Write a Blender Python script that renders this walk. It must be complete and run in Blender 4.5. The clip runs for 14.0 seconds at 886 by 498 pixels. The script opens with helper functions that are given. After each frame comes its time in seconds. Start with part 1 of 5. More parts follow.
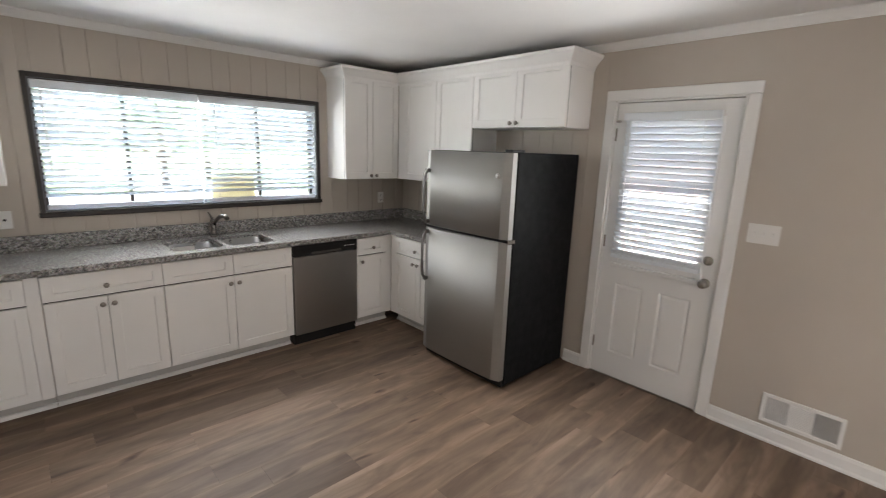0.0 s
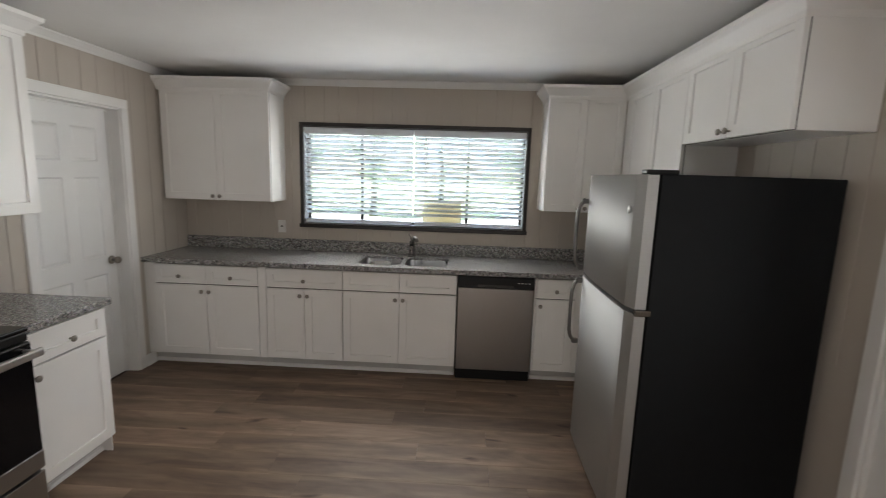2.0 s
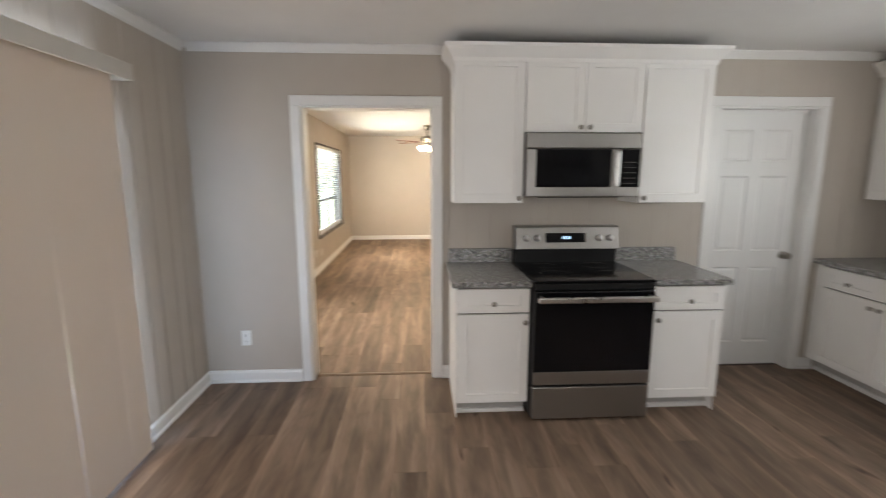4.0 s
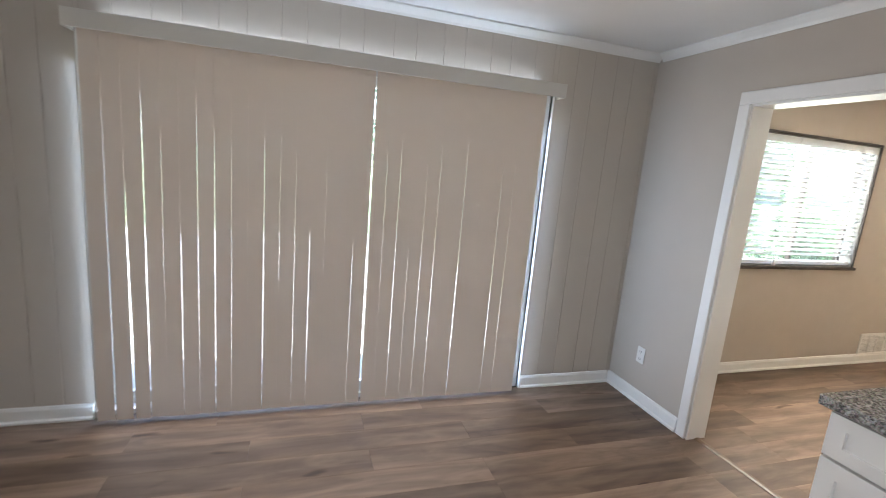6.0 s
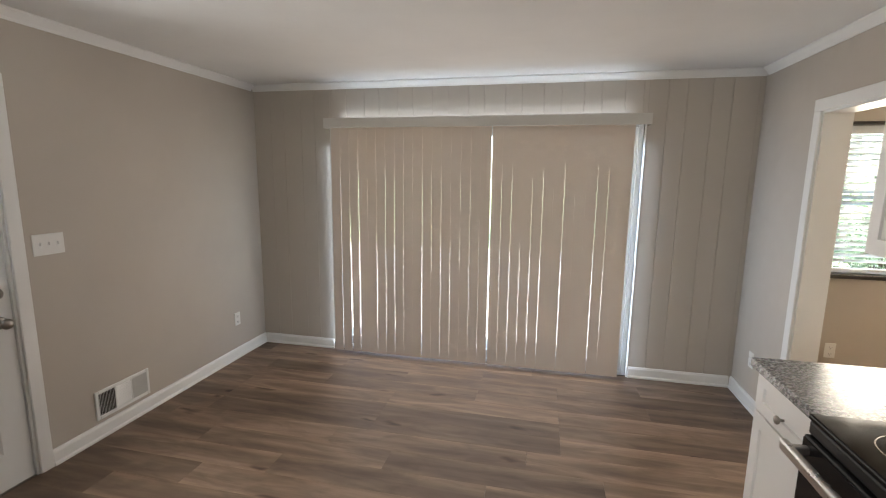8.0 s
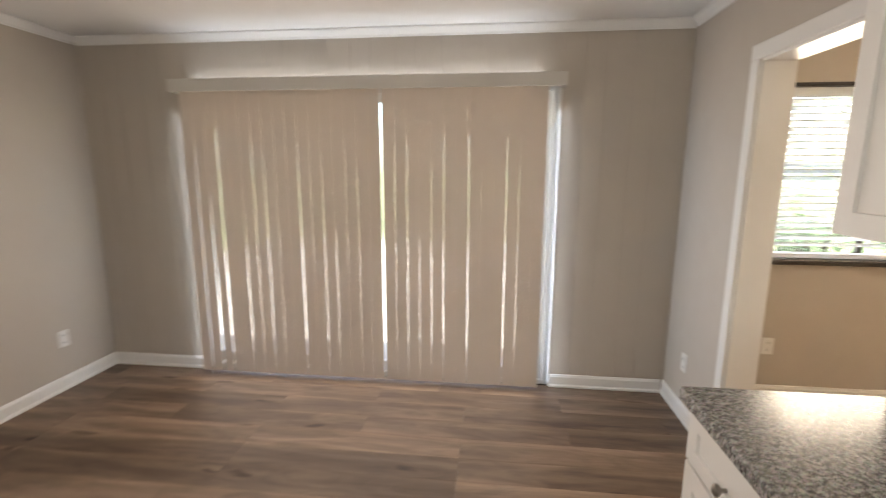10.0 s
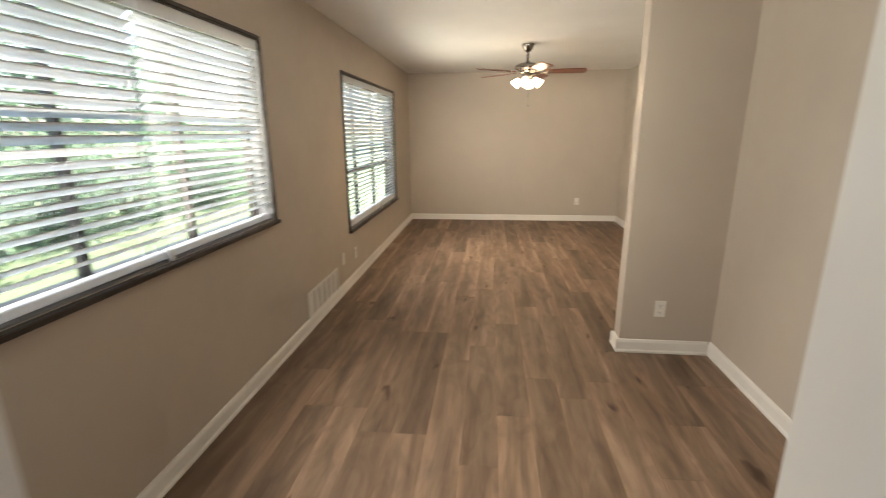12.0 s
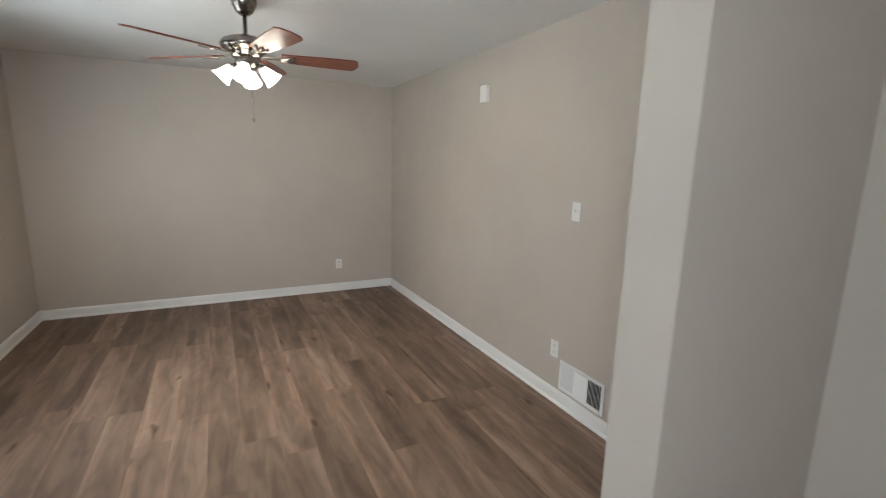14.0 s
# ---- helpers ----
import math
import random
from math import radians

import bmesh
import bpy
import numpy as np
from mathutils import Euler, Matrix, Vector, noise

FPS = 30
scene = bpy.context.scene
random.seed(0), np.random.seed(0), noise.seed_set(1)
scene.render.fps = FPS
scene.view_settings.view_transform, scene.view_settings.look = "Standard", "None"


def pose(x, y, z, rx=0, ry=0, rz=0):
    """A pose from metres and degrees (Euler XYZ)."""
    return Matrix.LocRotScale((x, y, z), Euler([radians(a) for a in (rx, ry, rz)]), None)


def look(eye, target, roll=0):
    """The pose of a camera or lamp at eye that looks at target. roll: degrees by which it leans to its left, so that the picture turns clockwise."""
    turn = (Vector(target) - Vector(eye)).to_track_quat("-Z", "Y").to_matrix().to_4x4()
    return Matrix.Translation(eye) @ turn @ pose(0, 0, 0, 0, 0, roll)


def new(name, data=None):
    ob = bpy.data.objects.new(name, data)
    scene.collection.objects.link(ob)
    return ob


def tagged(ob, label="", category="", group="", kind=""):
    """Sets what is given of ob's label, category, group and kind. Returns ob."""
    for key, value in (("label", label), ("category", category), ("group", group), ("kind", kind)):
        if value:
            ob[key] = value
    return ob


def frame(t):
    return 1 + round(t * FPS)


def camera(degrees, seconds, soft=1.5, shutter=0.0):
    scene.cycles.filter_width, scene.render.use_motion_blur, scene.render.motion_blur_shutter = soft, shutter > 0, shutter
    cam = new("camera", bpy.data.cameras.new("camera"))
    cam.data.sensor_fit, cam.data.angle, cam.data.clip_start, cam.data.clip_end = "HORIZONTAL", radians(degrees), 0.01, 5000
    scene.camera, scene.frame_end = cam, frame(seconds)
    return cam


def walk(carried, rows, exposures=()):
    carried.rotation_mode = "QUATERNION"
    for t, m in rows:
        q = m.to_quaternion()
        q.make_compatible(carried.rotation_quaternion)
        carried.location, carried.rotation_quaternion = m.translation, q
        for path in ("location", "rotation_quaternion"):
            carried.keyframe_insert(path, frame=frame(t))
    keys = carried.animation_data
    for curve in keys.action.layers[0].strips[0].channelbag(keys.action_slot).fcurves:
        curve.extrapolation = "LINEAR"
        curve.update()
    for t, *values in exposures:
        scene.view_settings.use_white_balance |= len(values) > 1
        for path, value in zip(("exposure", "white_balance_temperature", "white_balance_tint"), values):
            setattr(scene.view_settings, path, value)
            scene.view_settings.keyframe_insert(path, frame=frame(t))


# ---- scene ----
cam = camera(88.7, 14.0, soft=1.0, shutter=0.27)
PATH = [
    (0, (0.998, -4.064, 1.671), (2.337, -2.641, 1.245), 2.0),
    (0.5, (1.405, -4.222, 1.647), (2.325, -2.492, 1.247), 2.6),
    (1, (1.772, -4.243, 1.64), (2.343, -2.357, 1.294), 2.0),
    (1.5, (2.178, -4.169, 1.635), (2.504, -2.224, 1.302), 1.4),
    (2, (2.592, -4.115, 1.638), (2.503, -2.143, 1.319), 1.8),
    (2.5, (2.868, -3.98, 1.617), (2.159, -2.138, 1.294), 2.7),
    (3, (3.203, -3.92, 1.621), (1.859, -2.473, 1.305), 2.0),
    (3.5, (3.391, -3.878, 1.602), (1.646, -2.967, 1.249), 0.4),
    (4, (3.33, -3.754, 1.568), (1.36, -3.643, 1.24), 0.0),
    (4.2, (3.286, -3.686, 1.555), (1.326, -3.943, 1.246), 0.1),
    (6.3, (2.255, -2.328, 1.571), (1.824, -4.242, 1.181), 5.0),
    (6.5, (2.214, -2.164, 1.573), (1.877, -4.094, 1.172), 4.7),
    (7, (2.027, -1.843, 1.577), (2.019, -3.802, 1.174), 2.5),
    (7.5, (1.764, -1.613, 1.637), (2.06, -3.559, 1.285), 1.3),
    (7.7, (1.662, -1.501, 1.648), (2.071, -3.433, 1.331), 0.8),
    (9.8, (1.193, -2.023, 1.553), (1.642, -3.941, 1.206), 0.4),
    (10, (1.206, -2.237, 1.538), (1.422, -4.194, 1.188), 0.2),
    (10.5, (1.163, -2.825, 1.502), (0.7, -4.729, 1.102), 0.3),
    (11, (1.084, -3.283, 1.493), (-0.166, -4.783, 1.062), -0.4),
    (11.5, (0.729, -3.722, 1.505), (-0.981, -4.674, 1.092), -0.1),
    (12, (0.29, -3.959, 1.505), (-1.636, -4.16, 1.003), -0.4),
    (12.5, (-0.293, -3.999, 1.491), (-2.22, -3.781, 1.0), 1.0),
    (13, (-0.93, -4.014, 1.501), (-2.821, -3.538, 1.053), 1.5),
    (13.5, (-1.561, -3.91, 1.528), (-3.414, -3.28, 1.117), 1.9),
    (14, (-2.222, -3.772, 1.557), (-3.978, -2.89, 1.188), 1.4),
]
EXPOSURES = [(0, 4.2, 6300, 13), (1, 4.08, 6350, 12), (2, 3.68, 6350, 12), (3.2, 3.73, 6350, 11), (4, 3.89, 6300, 12), (6.5, 4.05, 5850, 11), (7.5, 3.93, 6200, 11), (10, 4.1, 7100, 15), (10.5, 4.12, 6700, 13), (11, 3.66, 6350, 12), (11.5, 3.42, 6400, 12), (12, 3.12, 6350, 12), (12.5, 2.82, 6200, 12), (13, 3.08, 5450, 9), (14, 2.77, 5000, 8)]
walk(cam, [(r[0], look(*r[1:])) for r in PATH], EXPOSURES)

# ---- world and lights ----
world = bpy.data.worlds.new("sky")
scene.world = world
world.use_nodes = True
wn = world.node_tree
sky = wn.nodes.new("ShaderNodeTexSky")
sky.sky_type, sky.sun_disc = "NISHITA", False
sky.sun_elevation, sky.sun_rotation = radians(52), radians(285)
sky.air_density, sky.dust_density = 1.0, 2.0
wn.links.new(sky.outputs[0], wn.nodes["Background"].inputs[0])
wn.nodes["Background"].inputs[1].default_value = 0.10
sun = new("sun", bpy.data.lights.new("sun", "SUN"))
sun.data.energy, sun.data.angle, sun.data.color = 3.6, radians(1), (1, 0.95, 0.88)
sun.matrix_world = look((math.sin(radians(285)) * 5, math.cos(radians(285)) * 5, 6.4), (0, 0, 0))



def opening_light(name, centre, w, h, aim, watts, spread=80, colour=(0.97, 0.965, 0.92)):
    """Sky light let in by a window, as an area lamp in its opening."""
    d = bpy.data.lights.new(name, "AREA")
    d.shape, d.size, d.size_y = "RECTANGLE", w, h
    d.energy, d.spread, d.color = 1.42 * watts, radians(spread), colour
    ob = new(name, d)
    ob.matrix_world = look(centre, tuple(c + a for c, a in zip(centre, aim)))
    return ob


for centre, w, h, inward, down, up, rise, sides in (((2.12, -0.03, 1.60), 1.9, 0.80, (0, -1), 0.62, 0.14, 0.45, ((-1, 0.30), (1, 0.08))), ((-1.51, -5.32, 1.50), 1.8, 0.95, (0, 1), 1.8, 1.3, 0.8, ((-1, 2.8),)),
                                             ((-5.17, -5.32, 1.28), 2.2, 1.35, (0, 1), 1.65, 1.25, 0.8, ((-1, 0.6),)), ((4.09, -2.84, 1.45), 0.55, 0.90, (-1, 0), 0.36, 0.2, 0.8, ())):
    tint = (1.0, 0.89, 0.715) if centre[0] < 0 else (0.97, 0.965, 0.92)
    opening_light("window_light", centre, w, h, (*inward, -1.05), down, 98, tint)
    opening_light("window_light", centre, w, h, (*inward, rise), up, 98, tint)
    opening_light("window_light", centre, w, h, (*inward, 0), 0.42 * down, 130, tint)
    for side, watts in sides:
        opening_light("window_light", centre, w, h, (side, inward[1] * 0.45, 0), watts, 80, tint)
# daylight that spills round the closed vertical blind
opening_light("spill_light", (2.10, -5.315, 2.105), 2.4, 0.03, (0, 0.1, 1), 0.09, 120, (0.8, 0.9, 1.0))
opening_light("spill_light", (0.824, -5.325, 0.98), 0.03, 1.85, (-1, 0.4, 0), 0.16, 150, (0.66, 0.82, 1.0))
opening_light("spill_light", (3.41, -5.325, 0.98), 0.03, 1.85, (1, 0.4, 0), 0.06, 150, (0.7, 0.85, 1.0))
# the soft glow of the closed fabric blind
opening_light("blind_glow", (2.13, -5.262, 1.03), 2.5, 2.0, (0, 1, 0), 0.92, 180, (1.0, 0.925, 0.85))

# ---- sizes of the place ----
E_X, S_Y, FAR_X, LN_Y, PN_Y, CEIL = 4.17, -5.345, -7.60, -1.81, -2.43, 2.44


# ---- materials ----
def material(name):
    m = bpy.data.materials.new(name)
    m.use_nodes = True
    nt = m.node_tree
    return m, nt, nt.nodes["Principled BSDF"]


def node(nt, kind, **inputs):
    n = nt.nodes.new(kind)
    for k, v in inputs.items():
        n.inputs[k.replace("_", " ")].default_value = v
    return n


def coords(nt, scale=(1, 1, 1), shift=False):
    tc = nt.nodes.new("ShaderNodeTexCoord")
    mp = nt.nodes.new("ShaderNodeMapping")
    mp.inputs["Scale"].default_value = scale
    nt.links.new(tc.outputs["Object"], mp.inputs["Vector"])
    if shift:
        oi = nt.nodes.new("ShaderNodeObjectInfo")
        mu = nt.nodes.new("ShaderNodeVectorMath")
        mu.operation = "SCALE"
        mu.inputs[0].default_value = (37.0, 17.0, 23.0)
        nt.links.new(oi.outputs["Random"], mu.inputs["Scale"])
        nt.links.new(mu.outputs[0], mp.inputs["Location"])
    return mp.outputs[0]


def noise_tex(nt, vec, scale, detail=4.0, rough=0.55, distort=0.0):
    n = node(nt, "ShaderNodeTexNoise", Scale=scale, Detail=detail, Roughness=rough, Distortion=distort)
    nt.links.new(vec, n.inputs["Vector"])
    return n.outputs["Fac"]


def ramp(nt, fac, *stops):
    r = nt.nodes.new("ShaderNodeValToRGB")
    els = r.color_ramp.elements
    while len(els) < len(stops):
        els.new(0.5)
    for el, (p, c) in zip(els, stops):
        el.position, el.color = p, (*c, 1)
    nt.links.new(fac, r.inputs[0])
    return r.outputs[0]


def mix(nt, fac, a, b, mode="MIX"):
    m = nt.nodes.new("ShaderNodeMix")
    m.data_type, m.blend_type = "RGBA", mode
    for sock, v in ((m.inputs[0], fac), (m.inputs[6], a), (m.inputs[7], b)):
        if isinstance(v, (int, float)):
            sock.default_value = v
        elif isinstance(v, tuple):
            sock.default_value = (*v, 1)
        else:
            nt.links.new(v, sock)
    return m.outputs[2]


def bump(nt, bsdf, height, strength, distance=0.002):
    b = node(nt, "ShaderNodeBump", Strength=strength, Distance=distance)
    nt.links.new(height, b.inputs["Height"])
    nt.links.new(b.outputs[0], bsdf.inputs["Normal"])


def paint(name, col, rough=0.5, orange=0.15, vary=0.06, grain=260.0):
    m, nt, b = material(name)
    v = coords(nt)
    big = noise_tex(nt, v, 1.7, 3)
    lo = tuple(c * (1 - vary) for c in col)
    hi = tuple(min(1, c * (1 + vary)) for c in col)
    nt.links.new(ramp(nt, big, (0.3, lo), (0.7, hi)), b.inputs["Base Color"])
    r = ramp(nt, noise_tex(nt, v, 9.0, 3), (0.3, (rough * 0.85,) * 3), (0.7, (min(1, rough * 1.15),) * 3))
    nt.links.new(r, b.inputs["Roughness"])
    bump(nt, b, noise_tex(nt, v, grain, 2), orange)
    return m


def plain(name, col, rough=0.4, metal=0.0, grain=0.0, coat=0.0):
    m, nt, b = material(name)
    b.inputs["Base Color"].default_value = (*col, 1)
    b.inputs["Metallic"].default_value = metal
    v = coords(nt)
    r = ramp(nt, noise_tex(nt, v, 14.0, 4), (0.3, (rough * 0.8,) * 3), (0.7, (min(1, rough * 1.2),) * 3))
    nt.links.new(r, b.inputs["Roughness"])
    b.inputs["Coat Weight"].default_value = coat
    if grain:
        bump(nt, b, noise_tex(nt, v, 400.0, 2), grain, 0.001)
    return m


def steel(name, col, rough, stretch):
    m, nt, b = material(name)
    v = coords(nt, stretch)
    g = noise_tex(nt, v, 6.0, 5, 0.7)
    nt.links.new(ramp(nt, g, (0.25, tuple(c * 0.88 for c in col)), (0.75, col)), b.inputs["Base Color"])
    nt.links.new(ramp(nt, g, (0.2, (rough * 0.75,) * 3), (0.8, (rough * 1.25,) * 3)), b.inputs["Roughness"])
    b.inputs["Metallic"].default_value = 1.0
    bump(nt, b, g, 0.06, 0.001)
    return m


def glow(name, col, strength):
    m, nt, b = material(name)
    b.inputs["Base Color"].default_value = (0.9, 0.88, 0.85, 1)
    b.inputs["Emission Color"].default_value = (*col, 1)
    b.inputs["Emission Strength"].default_value = strength
    return m


def sheer(name, col, through_col, share, vary=0.0):
    """A thin sheet that lets some of the light behind it through."""
    m, nt, b = material(name)
    b.inputs["Base Color"].default_value = (*col, 1)
    b.inputs["Roughness"].default_value = 0.55
    tr = nt.nodes.new("ShaderNodeBsdfTranslucent")
    tr.inputs[0].default_value = (*through_col, 1)
    mx = nt.nodes.new("ShaderNodeMixShader")
    mx.inputs[0].default_value = share
    nt.links.new(b.outputs[0], mx.inputs[1])
    nt.links.new(tr.outputs[0], mx.inputs[2])
    nt.links.new(mx.outputs[0], nt.nodes["Material Output"].inputs[0])
    if vary:
        oi = nt.nodes.new("ShaderNodeObjectInfo")
        c = ramp(nt, oi.outputs["Random"], (0.0, tuple(x * (1 - vary) for x in col)), (1.0, col))
        nt.links.new(c, b.inputs["Base Color"])
        g = noise_tex(nt, coords(nt, (60, 60, 2)), 5.0, 3)
        bump(nt, b, g, 0.1, 0.001)
    return m


def glass(name):
    m, nt, b = material(name)
    tr = nt.nodes.new("ShaderNodeBsdfTransparent")
    tr.inputs[0].default_value = (0.93, 0.96, 0.95, 1)
    gl = nt.nodes.new("ShaderNodeBsdfGlossy")
    gl.inputs["Roughness"].default_value = 0.02
    mx = nt.nodes.new("ShaderNodeMixShader")
    mx.inputs[0].default_value = 0.05
    nt.links.new(tr.outputs[0], mx.inputs[1])
    nt.links.new(gl.outputs[0], mx.inputs[2])
    nt.links.new(mx.outputs[0], nt.nodes["Material Output"].inputs[0])
    return m


def bend(nt, vec, amount, scale):
    """Coordinates pushed about by noise, to break up round shapes."""
    n = node(nt, "ShaderNodeTexNoise", Scale=scale, Detail=2.0)
    nt.links.new(vec, n.inputs["Vector"])
    a = nt.nodes.new("ShaderNodeVectorMath")
    a.operation = "MULTIPLY_ADD"
    a.inputs[1].default_value = (amount,) * 3
    nt.links.new(n.outputs["Color"], a.inputs[0])
    nt.links.new(vec, a.inputs[2])
    return a.outputs[0]


def plank_material():
    """Grey-brown vinyl planks: long streaks, knots, and a tone of its own for each plank."""
    m, nt, b = material("vinyl_plank")
    v = coords(nt, (1, 1, 1), True)
    vs = coords(nt, (0.75, 6.5, 1), True)
    vf = coords(nt, (3.0, 90.0, 1), True)
    streak = noise_tex(nt, vs, 1.5, 5, 0.56, 0.6)
    fine = noise_tex(nt, vf, 2.2, 4, 0.65, 0.4)
    blot = noise_tex(nt, coords(nt, (1.7, 5.5, 1), True), 1.6, 4, 0.5, 1.6)
    edge = nt.nodes.new("ShaderNodeSeparateXYZ")
    nt.links.new(coords(nt), edge.inputs[0])
    pale = ramp(nt, edge.outputs["Y"], (0.0, (1.22, 1.20, 1.18)), (0.05, (0.96, 0.95, 0.94)), (0.13, (0.90, 0.88, 0.87)), (0.18, (1.16, 1.14, 1.12)))
    base = ramp(nt, streak, (0.28, (0.132, 0.092, 0.065)), (0.45, (0.191, 0.137, 0.100)), (0.58, (0.254, 0.188, 0.140)), (0.74, (0.332, 0.256, 0.198)))
    base = mix(nt, 0.15, base, ramp(nt, fine, (0.3, (0.55, 0.53, 0.51)), (0.7, (1.0, 1.0, 1.0))), "MULTIPLY")
    base = mix(nt, 0.42, base, ramp(nt, blot, (0.34, (0.54, 0.51, 0.49)), (0.58, (1.14, 1.12, 1.10))), "MULTIPLY")
    base = mix(nt, 0.8, base, pale, "MULTIPLY")
    oi = nt.nodes.new("ShaderNodeObjectInfo")
    tone = ramp(nt, oi.outputs["Random"], (0.0, (0.66, 0.625, 0.59)), (0.5, (0.89, 0.85, 0.81)), (1.0, (1.11, 1.07, 1.025)))
    base = mix(nt, 1.0, base, tone, "MULTIPLY")
    kn = node(nt, "ShaderNodeTexVoronoi", Scale=1.5)
    kn.voronoi_dimensions = "2D"
    nt.links.new(bend(nt, coords(nt, (0.5, 1.5, 1), True), 0.22, 6.0), kn.inputs["Vector"])
    knot = ramp(nt, kn.outputs["Distance"], (0.010, (0.30, 0.25, 0.22)), (0.032, (0.60, 0.55, 0.52)), (0.055, (1.06, 1.04, 1.02)), (0.13, (1.0, 1.0, 1.0)))
    base = mix(nt, 0.9, base, knot, "MULTIPLY")
    nt.links.new(base, b.inputs["Base Color"])
    nt.links.new(ramp(nt, fine, (0.2, (0.46,) * 3), (0.8, (0.60,) * 3)), b.inputs["Roughness"])
    b.inputs["Specular IOR Level"].default_value = 0.4
    bump(nt, b, fine, 0.12, 0.0012)
    return m


def granite_material():
    m, nt, b = material("speckled_granite")
    v = coords(nt)
    a = noise_tex(nt, v, 70.0, 5, 0.7, 0.3)
    c = noise_tex(nt, v, 130.0, 4, 0.7)
    d = noise_tex(nt, v, 22.0, 4, 0.6)
    vor = node(nt, "ShaderNodeTexVoronoi", Scale=190.0)
    nt.links.new(v, vor.inputs["Vector"])
    col = ramp(nt, a, (0.36, (0.030, 0.028, 0.027)), (0.45, (0.16, 0.15, 0.14)), (0.53, (0.34, 0.325, 0.30)), (0.68, (0.56, 0.545, 0.515)))
    col = mix(nt, ramp(nt, c, (0.54, (0, 0, 0)), (0.62, (1, 1, 1))), col, (0.045, 0.042, 0.04))
    col = mix(nt, ramp(nt, d, (0.50, (0, 0, 0)), (0.75, (0.55, 0.55, 0.55))), col, (0.30, 0.25, 0.20))
    col = mix(nt, 0.25, col, vor.outputs["Color"], "OVERLAY")
    hs = node(nt, "ShaderNodeHueSaturation", Saturation=0.45)
    nt.links.new(col, hs.inputs["Color"])
    nt.links.new(hs.outputs[0], b.inputs["Base Color"])
    b.inputs["Roughness"].default_value = 0.2
    b.inputs["Specular IOR Level"].default_value = 0.3
    return m


def wood_material(name, dark, light):
    m, nt, b = material(name)
    v = coords(nt, (2.0, 22.0, 22.0))
    g = noise_tex(nt, v, 2.0, 5, 0.6, 0.6)
    nt.links.new(ramp(nt, g, (0.3, dark), (0.7, light)), b.inputs["Base Color"])
    b.inputs["Roughness"].default_value = 0.32
    return m


def patchy(name, a, b2, scale, rough=0.9, bump_s=0.4, bump_d=0.02):
    m, nt, b = material(name)
    v = coords(nt)
    n1 = noise_tex(nt, v, scale, 6, 0.65)
    nt.links.new(ramp(nt, n1, (0.35, a), (0.65, b2)), b.inputs["Base Color"])
    b.inputs["Roughness"].default_value = rough
    bump(nt, b, noise_tex(nt, v, scale * 9, 4), bump_s, bump_d)
    return m


WALL = paint("greige_wall_paint", (0.475, 0.425, 0.368), 0.6, 0.22, 0.035, 160.0)
CEILING = paint("white_ceiling_paint", (0.74, 0.73, 0.71), 0.8, 0.5, 0.03, 75.0)
TRIM = paint("white_trim_paint", (0.76, 0.75, 0.73), 0.35, 0.05, 0.03)
CAB = paint("white_cabinet_paint", (0.84, 0.825, 0.80), 0.36, 0.04, 0.03)
DOORP = paint("white_door_paint", (0.76, 0.755, 0.74), 0.4, 0.08, 0.03)
GAP = plain("dark_gap", (0.05, 0.048, 0.045), 0.9)
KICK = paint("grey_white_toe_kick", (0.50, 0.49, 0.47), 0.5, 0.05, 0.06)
PLANK = plank_material()
SUB = plain("dark_underlay", (0.035, 0.026, 0.02), 0.9)
GRANITE = granite_material()
STEEL = steel("brushed_stainless_steel", (0.40, 0.39, 0.372), 0.62, (1.5, 1.5, 90))
STEEL_H = steel("horizontally_brushed_steel", (0.38, 0.36, 0.335), 0.36, (90, 2, 90))
DWSTEEL = steel("brushed_dishwasher_steel", (0.37, 0.35, 0.33), 0.36, (90, 2, 2))
BOWL = plain("worn_sink_steel", (0.24, 0.235, 0.23), 0.30, 1.0)
CHROME = plain("bright_steel_handle", (0.60, 0.58, 0.56), 0.3, 1.0)
FHANDLE = plain("grey_steel_handle", (0.20, 0.195, 0.19), 0.35, 1.0)
NICKEL = plain("satin_nickel", (0.30, 0.275, 0.245), 0.32, 1.0)
PEWTER = plain("dark_pewter", (0.24, 0.215, 0.19), 0.24, 1.0)
FAUCETM = plain("brushed_dark_nickel", (0.20, 0.185, 0.17), 0.3, 1.0)
BLACK = plain("black_plastic", (0.012, 0.012, 0.012), 0.35, 0, 0.1)
BLACK.node_tree.nodes["Principled BSDF"].inputs["Specular IOR Level"].default_value = 0.25
TEXBLACK = plain("textured_black_side", (0.010, 0.0105, 0.011), 0.55, 0, 0.5)
TEXBLACK.node_tree.nodes["Principled BSDF"].inputs["Specular IOR Level"].default_value = 0.08
BGLASS = plain("black_glass", (0.005, 0.005, 0.006), 0.10)
BGLASS.node_tree.nodes["Principled BSDF"].inputs["Specular IOR Level"].default_value = 0.2
BRONZE = plain("dark_bronze_window_trim", (0.030, 0.025, 0.022), 0.45, 0.2)
REVEAL = paint("grey_window_reveal", (0.20, 0.20, 0.21), 0.6, 0.1)
ALU = plain("white_aluminium", (0.72, 0.73, 0.74), 0.4, 0.0)
SLAT = sheer("white_blind_slat", (0.78, 0.80, 0.82), (0.80, 0.85, 0.90), 0.22)
VANE = sheer("beige_fabric_vane", (0.75, 0.67, 0.60), (0.72, 0.60, 0.50), 0.20)
VALANCE = paint("pale_valance_fabric", (0.60, 0.575, 0.53), 0.6, 0.1, 0.03)
GLASS = glass("window_glass")
